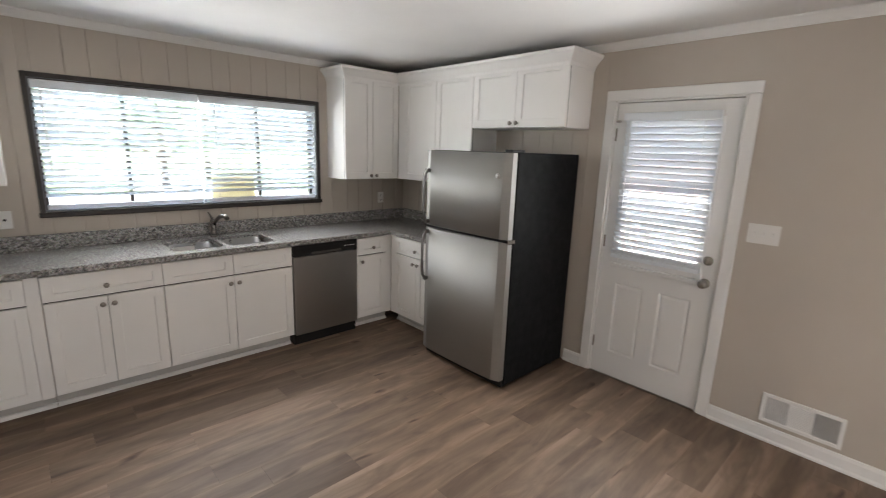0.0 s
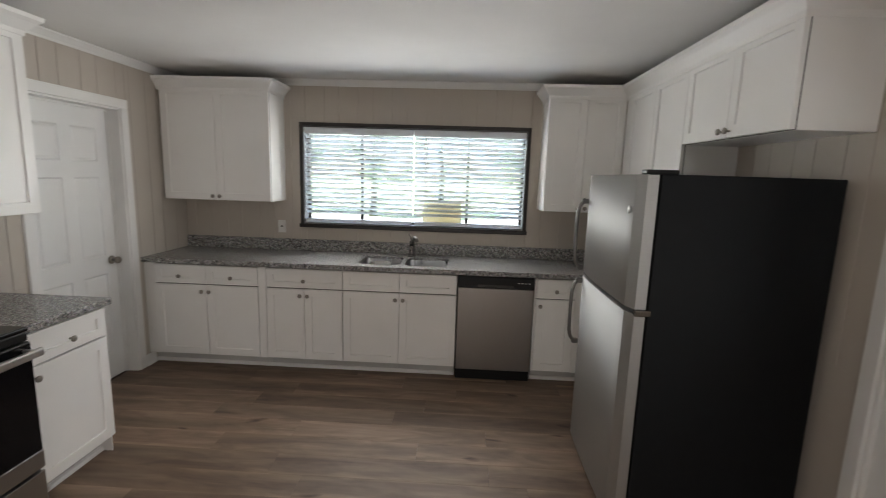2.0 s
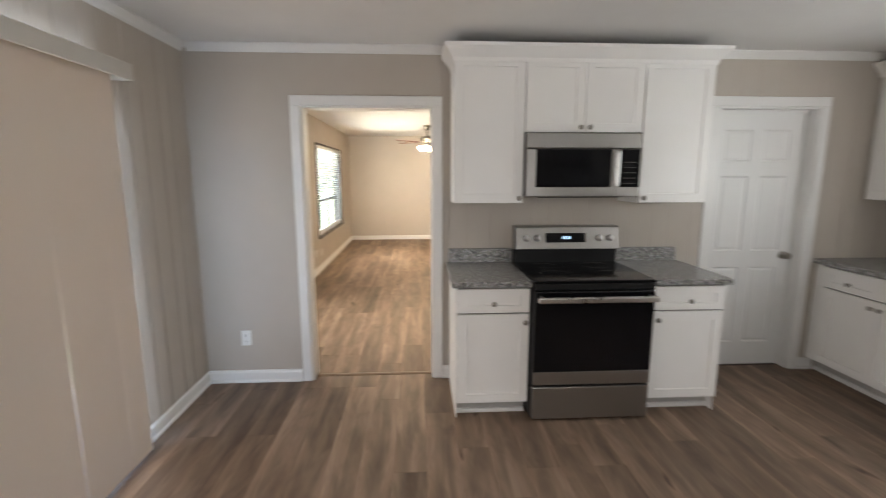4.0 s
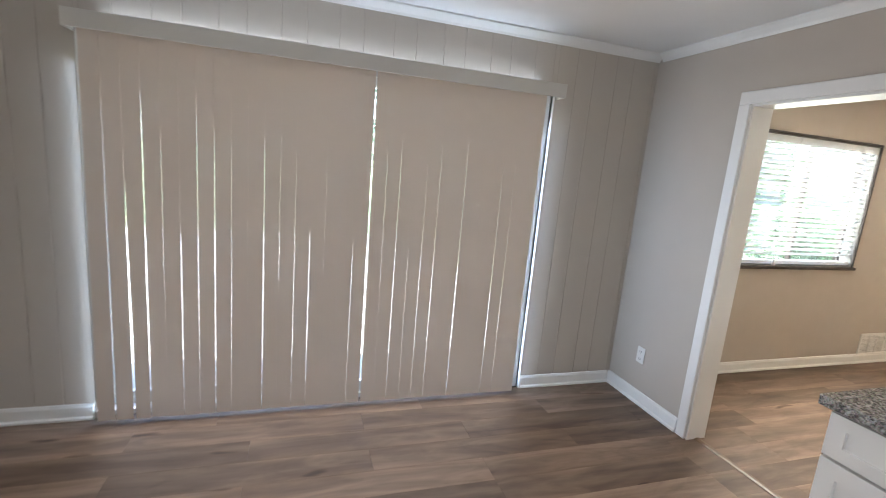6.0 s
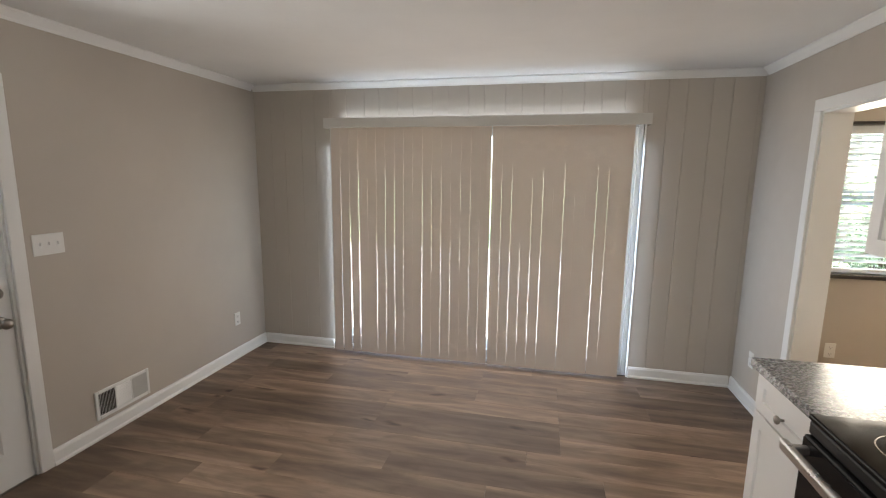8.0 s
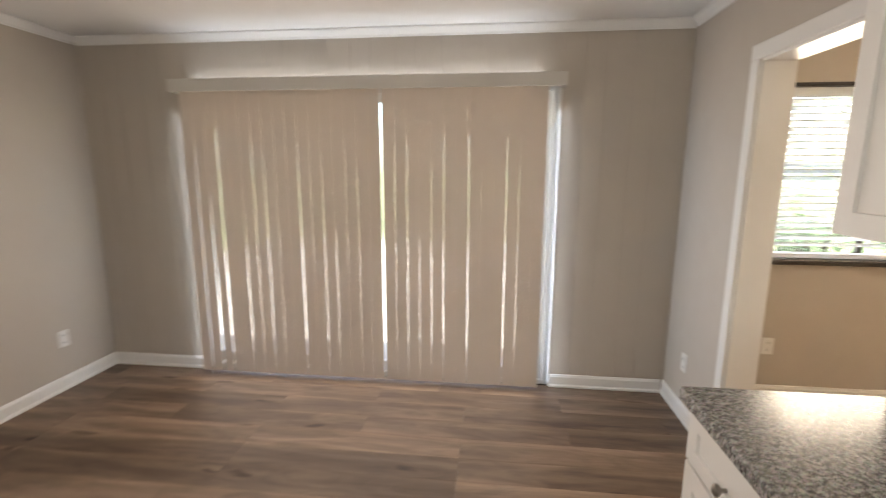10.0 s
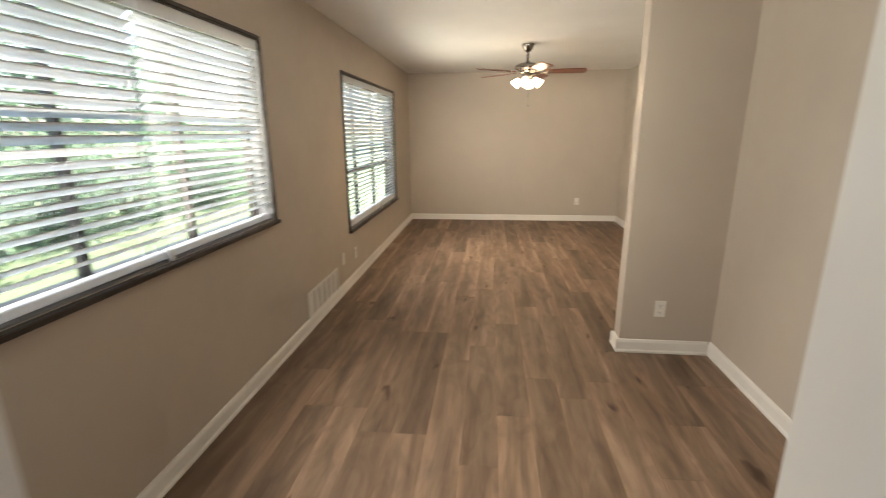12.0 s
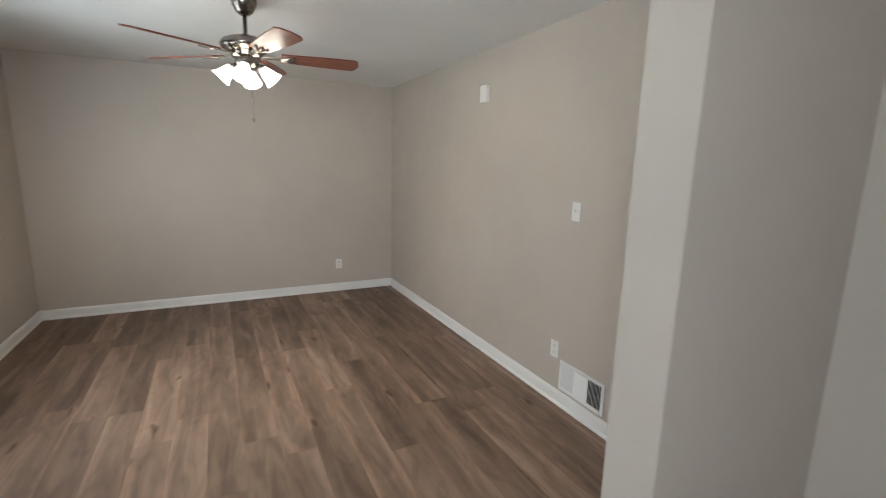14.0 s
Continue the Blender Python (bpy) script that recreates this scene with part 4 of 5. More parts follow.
# ---- patio door and vertical blind ----
sx0, sx1, _, sz1 = SLIDER
slider = thing("patio_door", pose(0, S_Y, 0), "white aluminium sliding glass patio door, closed", "patio door")
f = 0.036
y0, y1 = -0.12, -0.02
part("frame", boxes(((sx0, y0, 0), (sx0 + f, y1, sz1)), ((sx1 - f, y0, 0), (sx1, y1, sz1)), ((sx0 + f, y0, sz1 - f), (sx1 - f, y1, sz1)), ((sx0 + f, y0, 0), (sx1 - f, y1, 0.03)), bev=0.003), ALU, slider)
mid = (sx0 + sx1) / 2
for a, b, yy in ((sx0 + f, mid + 0.03, -0.055), (mid - 0.03, sx1 - f, -0.095)):
    p = part("sliding_panel", boxes(((a, yy - 0.015, 0.03), (a + 0.04, yy + 0.015, sz1 - f)), ((b - 0.04, yy - 0.015, 0.03), (b, yy + 0.015, sz1 - f)), ((a + 0.04, yy - 0.015, 0.03), (b - 0.04, yy + 0.015, 0.11)), ((a + 0.04, yy - 0.015, sz1 - f - 0.06), (b - 0.04, yy + 0.015, sz1 - f)), bev=0.003), ALU, slider)
    g = part("pane", boxes(((a + 0.04, yy - 0.003, 0.11), (b - 0.04, yy + 0.003, sz1 - f - 0.06))), GLASS, p)
    g.visible_shadow = False
part("lining", boxes(((sx0 - 0.012, -0.02, 0), (sx0, 0.010, sz1)), ((sx1, -0.02, 0), (sx1 + 0.012, 0.010, sz1)), ((sx0 - 0.012, -0.02, sz1), (sx1 + 0.012, 0.010, sz1 + 0.012))), TRIM, slider)

vb = thing("vertical_blind", pose(0, S_Y, 0), "closed beige fabric vertical blind over the patio door", "blind")
part("headrail", boxes(((0.80, 0.045, 2.066), (3.40, 0.085, 2.098)), bev=0.003), PLATE, vb)
part("valance", boxes(((0.765, 0.108, 2.045), (3.425, 0.118, 2.128)), ((0.765, 0.0, 2.045), (0.775, 0.108, 2.128)), ((3.415, 0.0, 2.045), (3.425, 0.108, 2.128)), bev=0.002), VALANCE, vb, "pale fabric faced valance")
rnd = random.Random(4)


def vane_mesh(h, slit, start, end=1.0, rise=0.16):
    """A flat hanging strip, drawn in on one edge from a little below its top, so that a thin line of daylight shows beside it."""
    bm = bmesh.new()
    m, w, t = 24, 0.0848, 0.0006
    rows = []
    for j in range(m + 1):
        u = j / m
        e = slit * min(1.0, max(0.0, (u - start) / rise)) * min(1.0, max(0.0, (end - u) / 0.12) if end < 1 else 1.0)
        x0, x1 = -w / 2, w / 2 - e
        rows.append([bm.verts.new(p) for p in ((x0, -t, -h * u), (x1, -t, -h * u), (x1, t, -h * u), (x0, t, -h * u))])
    for r0, r1 in zip(rows, rows[1:]):
        for k in range(4):
            bm.faces.new((r0[k], r0[(k + 1) % 4], r1[(k + 1) % 4], r1[k]))
    bm.faces.new(rows[0][::-1])
    bm.faces.new(rows[-1])
    bmesh.ops.recalc_face_normals(bm, faces=list(bm.faces))
    return mesh_of("vane", bm, VANE)


# kinds of vane edge: faint, faint above only, middling, middling below only, clear, wide towards the floor
VANES = {k: vane_mesh(2.046, *v) for k, v in {"f": (0.0021, 0.10), "u": (0.0022, 0.08, 0.7), "m": (0.0027, 0.12), "b": (0.0030, 0.36), "s": (0.0033, 0.07), "w": (0.0110, 0.28, 1.0, 0.5)}.items()}
EDGES = "fssumsfsmbssfbmubfumufmsbmswff"
xv, count = 0.915, 0
while xv < 3.40:
    lean = rnd.gauss(0, 0.02)
    if count == 29:
        lean = -0.25
    shared("vane", VANES[EDGES[count]], vb, pose(xv, 0.068, 2.062, rnd.gauss(0, 0.05), lean, -1.2 + rnd.gauss(0, 0.15)))
    xv += 0.0832
    count += 1
    if count == 13:
        xv += 0.010

# ---- doors ----
def panel_door(w, h, t, panels):
    """A moulded door slab: raised fields inside sunk borders on its -y face; panels: x0, x1, z0, z1."""
    bm = bmesh.new()
    for a, b, c, d in cells(0, w, 0.006, h, panels):
        box_bm(bm, (a, 0, c), (b, t, d))
    for x0, x1, z0, z1 in panels:
        box_bm(bm, (x0, 0.009, z0), (x1, t, z1))
        e = 0.030
        o = [bm.verts.new(p) for p in ((x0, 0.0, z0), (x1, 0.0, z0), (x1, 0.0, z1), (x0, 0.0, z1))]
        i1 = [bm.verts.new(p) for p in ((x0 + 0.012, 0.0088, z0 + 0.012), (x1 - 0.012, 0.0088, z0 + 0.012), (x1 - 0.012, 0.0088, z1 - 0.012), (x0 + 0.012, 0.0088, z1 - 0.012))]
        i2 = [bm.verts.new(p) for p in ((x0 + e, 0.004, z0 + e), (x1 - e, 0.004, z0 + e), (x1 - e, 0.004, z1 - e), (x0 + e, 0.004, z1 - e))]
        for r0, r1 in ((o, i1), (i1, i2)):
            for k in range(4):
                bm.faces.new((r0[k], r0[(k + 1) % 4], r1[(k + 1) % 4], r1[k]))
        bm.faces.new(i2)
    bmesh.ops.recalc_face_normals(bm, faces=list(bm.faces))
    return bm


def door_knob(parent, x, z):
    part("rose", lathe([(0.032, 0.0), (0.032, 0.006), (0.026, 0.012), (0.001, 0.012)], 24, pose(x, 0, z, 90, 0, 0)), NICKEL, parent)
    part("door_handle", lathe([(0.011, 0.010), (0.011, 0.030), (0.024, 0.040), (0.028, 0.052), (0.024, 0.064), (0.012, 0.070), (0.001, 0.071)], 24, pose(x, 0, z, 90, 0, 0)), NICKEL, parent, "satin nickel round knob")


def hinge(parent, x, z):
    bm = lathe([(0.006, -0.045), (0.006, 0.045), (0.001, 0.047)], 10, pose(x, -0.006, z))
    box_bm(bm, (x - 0.016, -0.003, z - 0.044), (x + 0.016, 0.001, z + 0.044))
    part("hinge", bm, NICKEL, parent)


pd = thing("door_1", on_west(PANTRY[0] + 0.014) @ pose(0, 0.095, 0), "white moulded six panel interior door, closed", "door")
pd["kind"] = "structure"
pw = PANTRY[1] - PANTRY[0] - 0.028
c1, c2 = (0.105, pw / 2 - 0.045), (pw / 2 + 0.045, pw - 0.105)
fields = [(*c, *z) for c in (c1, c2) for z in ((0.20, 0.83), (0.96, 1.55), (1.66, 1.90))]
slab_ob = part("door_slab", panel_door(pw, 2.040, 0.035, fields), DOORP, pd)
door_knob(slab_ob, pw - 0.062, 0.925)
part("stop_trim", boxes(((-0.002, -0.012, 0), (0.010, 0.0, 2.042)), ((pw - 0.010, -0.012, 0), (pw + 0.002, 0.0, 2.042)), ((0.010, -0.012, 2.028), (pw - 0.010, 0.0, 2.042))), TRIM, pd)

bd = thing("door_2", on_east(BACK[1] - 0.014) @ pose(0, 0.012, 0), "white half glazed exterior door with a slatted blind, closed", "door")
bd["kind"] = "structure"
bw = BACK[1] - BACK[0] - 0.028
LITE = (0.115, bw - 0.115, 0.93, 1.915)
bm = panel_door(bw, 2.032, 0.044, [(0.125, bw / 2 - 0.055, 0.20, 0.75), (bw / 2 + 0.055, bw - 0.125, 0.20, 0.75), LITE])
bad = [fc for fc in bm.faces if LITE[0] - 0.001 <= fc.calc_center_median().x <= LITE[1] + 0.001 and LITE[2] - 0.001 <= fc.calc_center_median().z <= LITE[3] + 0.001 and all(LITE[0] - 0.001 <= v.co.x <= LITE[1] + 0.001 and LITE[2] - 0.001 <= v.co.z <= LITE[3] + 0.001 for v in fc.verts)]
bmesh.ops.delete(bm, geom=bad, context="FACES")
slab_ob = part("door_slab", bm, DOORP, bd)
x0, x1, z0, z1 = LITE
k = 0.03
part("lite_frame", boxes(((x0 - k, -0.012, z0 - k), (x0 + 0.01, 0.050, z1 + k)), ((x1 - 0.01, -0.012, z0 - k), (x1 + k, 0.050, z1 + k)), ((x0 - k - 0.012, -0.026, z0 - 0.058), (x1 + k + 0.012, 0.050, z0 - k)), ((x0 + 0.01, -0.012, z0 - k), (x1 - 0.01, 0.050, z0 + 0.01)), ((x0 + 0.01, -0.012, z1 - 0.01), (x1 - 0.01, 0.050, z1 + k)), bev=0.005, seg=2), DOORP, slab_ob)
munt = [((x0 + (x1 - x0) * i / 3 - 0.009, 0.016, z0), (x0 + (x1 - x0) * i / 3 + 0.009, 0.034, z1)) for i in (1, 2)]
munt += [((x0, 0.017, z0 + (z1 - z0) * i / 3 - 0.009), (x1, 0.033, z0 + (z1 - z0) * i / 3 + 0.009)) for i in (1, 2)]
part("muntins", boxes(*munt), DOORP, slab_ob)
g = part("pane", boxes(((x0, 0.023, z0), (x1, 0.027, z1))), GLASS, slab_ob)
g.visible_shadow = False
door_knob(slab_ob, bw - 0.060, 0.885)
part("deadbolt", lathe([(0.030, 0.0), (0.030, 0.010), (0.022, 0.016), (0.020, 0.022), (0.001, 0.022)], 24, pose(bw - 0.060, 0, 1.035, 90, 0, 0)), NICKEL, slab_ob, "satin nickel deadbolt")
part("thumb_turn", boxes(((bw - 0.065, -0.042, 1.020), (bw - 0.055, -0.020, 1.050)), bev=0.003), NICKEL, slab_ob)
for z in (0.25, 1.05, 1.82):
    hinge(slab_ob, -0.007, z)
part("flip_lock", boxes(((-0.045, -0.014, 1.905), (0.035, -0.006, 1.918)), ((0.02, -0.03, 1.904), (0.034, -0.006, 1.919)), bev=0.002), NICKEL, slab_ob)
part("stop_trim", boxes(((-0.013, 0.046, 0), (0.016, 0.062, 2.036)), ((bw - 0.016, 0.046, 0), (bw + 0.013, 0.062, 2.036)), ((0.016, 0.046, 2.016), (bw - 0.016, 0.062, 2.037))), TRIM, bd)
part("door_threshold", boxes(((-0.014, -0.010, 0.0), (bw + 0.014, 0.12, 0.006))), NICKEL, bd)
venetian(bd.matrix_world @ pose(0.085, -0.062, 0), bw - 0.17, 0.945, 1.965, -52, "white slatted blind hung on the back door", yc=0.020, pitch=0.0425, cords=(0.15, 0.85), wand=0.09, head=0.045, slack=5)


# ---- switches, outlets, vents; local z out of the wall ----
def face(axis, side, u, z):
    """A pose on a wall, local x along it, y up, z into the room."""
    if axis == "x":
        return pose(side[0], u, z, 90, 0, 90 if side[1] > 0 else -90)
    return pose(u, side[0], z, 90, 0, 0 if side[1] < 0 else 180)


def outlet(m, label):
    t = thing("wall_outlet", m, label, "outlet", "white duplex outlets")
    part("cover_plate", boxes(((-0.036, -0.058, 0), (0.036, 0.058, 0.006)), bev=0.003, seg=2), PLATE, t)
    for y in (-0.025, 0.025):
        p = part("socket", boxes(((-0.017, y - 0.015, 0.005), (0.017, y + 0.015, 0.0085)), bev=0.003), PLATE, t)
        for a, b in (((-0.009, y - 0.005), (-0.0065, y + 0.007)), ((0.0065, y - 0.005), (0.009, y + 0.007)), ((-0.0025, y - 0.012), (0.0025, y - 0.008))):
            part("slot", boxes(((*a, 0.0083), (*b, 0.0089))), SLOT, p)
    return t


def cable_plate(m, label):
    t = thing("cable_plate", m, label, "wall plate")
    part("cover_plate", boxes(((-0.036, -0.058, 0), (0.036, 0.058, 0.006)), bev=0.003, seg=2), PLATE, t)
    part("connector", lathe([(0.0085, 0.005), (0.0085, 0.010), (0.006, 0.010), (0.006, 0.016), (0.001, 0.016)], 14), SLOT, t, "dark threaded connector")
    for y in (-0.042, 0.042):
        part("screw", lathe([(0.0032, 0.005), (0.0032, 0.0068), (0.001, 0.007)], 10, pose(0, y, 0)), PLATE, t)
    return t


def switch(m, gangs, label):
    t = thing("light_switch", m, label, "light switch")
    w = 0.024 + 0.0465 * gangs
    part("cover_plate", boxes(((-w / 2, -0.058, 0), (w / 2, 0.058, 0.006)), bev=0.003, seg=2), PLATE, t)
    for i in range(gangs):
        x = (i - (gangs - 1) / 2) * 0.0465
        p = part("toggle", boxes(((x - 0.0045, -0.004, 0.005), (x + 0.0045, 0.012, 0.018)), bev=0.002), PLATE, t)
        part("surround", boxes(((x - 0.008, -0.016, 0.0055), (x + 0.008, 0.016, 0.0072)), bev=0.001), TRIM, t)
    return t


def vent(m, w, h, sections, label):
    """A louvred register: frame, dark back, slats in sections ('v' upright, 'h' level)."""
    t = thing("air_vent", m, label, "vent")
    b = 0.022
    part("back", boxes(((-w / 2 + b, -h / 2 + b, 0.0), (w / 2 - b, h / 2 - b, 0.003))), SLOT, t)
    part("frame", boxes(((-w / 2, -h / 2, 0), (-w / 2 + b, h / 2, 0.010)), ((w / 2 - b, -h / 2, 0), (w / 2, h / 2, 0.010)), ((-w / 2 + b, -h / 2, 0), (w / 2 - b, -h / 2 + b, 0.010)), ((-w / 2 + b, h / 2 - b, 0), (w / 2 - b, h / 2, 0.010)), bev=0.003), TRIM, t)
    iw, ih = w - 2 * b, h - 2 * b
    n = len(sections)
    for i, s in enumerate(sections):
        x0 = -iw / 2 + iw * i / n
        x1 = x0 + iw / n
        if i:
            part("divider", boxes(((x0 - 0.003, -ih / 2, 0.002), (x0 + 0.003, ih / 2, 0.009))), TRIM, t)
        if s == "v":
            k = max(4, int((x1 - x0) / 0.0095))
            me = mesh_of("slat", boxes(((-0.0006, -ih / 2, -0.004), (0.0006, ih / 2, 0.004))), TRIM)
            for j in range(k):
                x = x0 + (x1 - x0) * (j + 0.5) / k
                shared("slat", me, t, pose(x, 0, 0.006, 0, (-45 if i < n / 2 - 1 else 45) if n == 3 else 30, 0))
        elif s == "p":
            k = int(ih / 0.0125)
            gap = 0.009
            me = mesh_of("slat", boxes(((x0 + 0.003, -0.0056, 0.0), (x1 - 0.003 - gap, 0.0056, 0.0022)), ((x1 - 0.003 - gap, -0.0056, 0.0), (x1 - 0.003, -0.0030, 0.0022)), bev=0.0006), TRIM)
            for j in range(k):
                shared("slat", me, t, pose(0, -ih / 2 + ih * (j + 0.5) / k, 0.0042, 6, 0, 0))
        else:
            k = max(4, int(ih / 0.0095))
            me = mesh_of("slat", boxes(((x0 + 0.003, -0.0006, -0.004), (x1 - 0.003, 0.0006, 0.004))), TRIM)
            for j in range(k):
                shared("slat", me, t, pose(0, -ih / 2 + ih * (j + 0.5) / k, 0.006, 62, 0, 0))
    return t


N_, S_, W_, E_ = (0.0, -1), (S_Y, 1), (0.0, 1), (E_X, -1)
cable_plate(face("y", (-0.004, -1), 0.905, 1.13), "white wall plate with one dark connector above the counter")
outlet(face("y", (-0.004, -1), 3.858, 1.15), "white duplex outlet in the counter corner")
outlet(face("x", W_, -5.045, 0.350), "white duplex outlet low on the kitchen wall")
outlet(face("x", E_, -4.935, 0.358), "white duplex outlet low on the back door wall")
outlet(face("y", S_, -0.645, 0.372), "white duplex outlet under the living room window")
outlet(face("y", S_, -3.77, 0.33), "white blank outlet plate beside the long vent")
outlet(face("y", S_, -4.16, 0.29), "small white outlet under the picture window")
outlet(face("x", (FAR_X, 1), -2.485, 0.335), "white duplex outlet on the end wall")
outlet(face("y", (LN_Y, -1), -4.43, 0.365), "white duplex outlet above the living room vent")
outlet(face("x", (-2.735, 1), -2.79, 0.325), "white duplex outlet on the wall return")
switch(face("x", E_, -3.434, 1.252), 3, "white three gang toggle switch plate beside the back door")
switch(face("y", (LN_Y, -1), -4.325, 1.29), 1, "white single toggle switch in the living room")
vent(face("x", E_, -3.778, 0.212), 0.39, 0.185, "vhv", "white metal wall register low beside the back door")
vent(face("y", (LN_Y, -1), -4.17, 0.213), 0.385, 0.20, "vhv", "white metal wall register in the living room")
vent(face("y", S_, -3.225, 0.19), 0.71, 0.225, "pppppp", "long white metal return grille under the windows")
ch = thing("door_chime", face("y", (LN_Y, -1), -5.417, 2.105), "white plastic door chime box high on the wall", "door chime")
part("cover", boxes(((-0.045, -0.064, 0.0), (0.045, 0.064, 0.042)), bev=0.008, seg=3), PLATE, ch)
part("groove", boxes(((-0.036, -0.040, 0.0415), (0.036, -0.036, 0.0428))), TRIM, ch)

# ---- ceiling fan ----
fan = thing("ceiling_fan", pose(-5.22, -3.565, CEIL), "pewter ceiling fan with cherry blades and four lit shades", "ceiling fan")
part("canopy", lathe([(0.070, 0.0), (0.070, -0.012), (0.064, -0.030), (0.045, -0.065), (0.028, -0.080), (0.001, -0.081)], 28), PEWTER, fan)
part("downrod", lathe([(0.012, -0.075), (0.012, -0.180), (0.022, -0.182), (0.026, -0.200), (0.001, -0.201)], 16), PEWTER, fan)
motor = part("motor", lathe([(0.020, -0.195), (0.090, -0.202), (0.128, -0.220), (0.140, -0.242), (0.132, -0.262), (0.100, -0.278), (0.086, -0.292), (0.080, -0.310), (0.001, -0.312)], 36), PEWTER, fan, "dark pewter motor housing")
part("switch_housing", lathe([(0.060, -0.310), (0.064, -0.330), (0.056, -0.355), (0.030, -0.375), (0.010, -0.382), (0.001, -0.383)], 28), NICKEL, fan)
bm = bmesh.new()
outl = []
for i in range(9):
    a = i / 8
    outl.append((0.19 + 0.425 * a, 0.050 + 0.022 * math.sin(a * 1.7)))
tip = [(0.636, 0.055), (0.648, 0.0), (0.636, -0.055)]
pts = outl + tip + [(x, -y) for x, y in reversed(outl)]
hi = [bm.verts.new((x, y, 0.004)) for x, y in pts]
lo = [bm.verts.new((x, y, -0.004)) for x, y in pts]
bm.faces.new(hi)
bm.faces.new(list(reversed(lo)))
for i in range(len(pts)):
    bm.faces.new((hi[i], lo[i], lo[(i + 1) % len(pts)], hi[(i + 1) % len(pts)]))
bmesh.ops.recalc_face_normals(bm, faces=list(bm.faces))
blade_me = mesh_of("blade", bm, BLADE)
bm = boxes(((0.085, -0.016, -0.010), (0.20, 0.016, -0.003)), bev=0.003)
for yy in (-0.030, 0.0, 0.030):
    tube_bm(bm, [(0.19, yy * 0.4, -0.008), (0.235, yy, -0.008), (0.265, yy, -0.007)], 0.007, 8)
arm_me = mesh_of("blade_arm", bm, NICKEL)
for i in range(5):
    m = pose(0, 0, -0.292, 0, 0, 86 + 72 * i) @ pose(0, 0, 0, -12, 0, 0)
    b = shared("blade", blade_me, fan, m)
    shared("blade_arm", arm_me, b, pose(0, 0, 0))
shade_me = mesh_of("shade", lathe([(0.020, 0.0), (0.026, -0.010), (0.034, -0.038), (0.041, -0.066), (0.054, -0.092), (0.052, -0.092), (0.039, -0.066), (0.031, -0.038), (0.022, -0.012), (0.001, -0.006)], 24), SHADE)
bulb_me = mesh_of("bulb", lathe([(0.003, 0.022), (0.016, 0.014), (0.021, 0.0), (0.016, -0.014), (0.003, -0.021)], 14), BULB)
for i in range(4):
    m = pose(0, 0, -0.352, 0, 0, 346 + 90 * i) @ pose(0.070, 0, 0, 0, -45, 0)
    arm = part("light_arm", lathe([(0.010, 0.045), (0.010, 0.0), (0.026, -0.004), (0.026, -0.020), (0.001, -0.022)], 14, pose(0, 0, 0)), NICKEL, fan)
    arm.matrix_basis = m
    lit = shared("shade", shade_me, arm, pose(0, 0, -0.016))
    shared("bulb", bulb_me, lit, pose(0, 0, -0.055))
for dx, ln in ((-0.03, 0.17), (0.02, 0.28)):
    c = part("pull_chain", tube_bm(bmesh.new(), [(dx, 0.02, -0.365), (dx, 0.02, -0.365 - ln)], 0.0016, 6), NICKEL, fan)
    part("chain_fob", lathe([(0.002, 0.03), (0.007, 0.02), (0.007, 0.004), (0.001, 0.0)], 10, pose(dx, 0.02, -0.39 - ln)), NICKEL, c)

# ---- outdoors ----
solid("ground", boxes(((-400, -400, -0.45), (400, 400, -0.35))), GRASS, "mown green lawn round the house", "lawn", kind="structure")
solid("driveway_pavement", boxes(((E_X + 0.4, -9, -0.36), (E_X + 4.6, 30, -0.335)), ((-14, 1.2, -0.36), (E_X + 0.4, 16.5, -0.335))), CONCRETE, "pale concrete drive beside the house", "driveway", kind="structure")
solid("patio_pavement", boxes(((-0.3, S_Y - 7.5, -0.36), (6.6, S_Y - 0.17, -0.16))), CONCRETE, "pale concrete patio outside the sliding door", "patio", kind="structure")


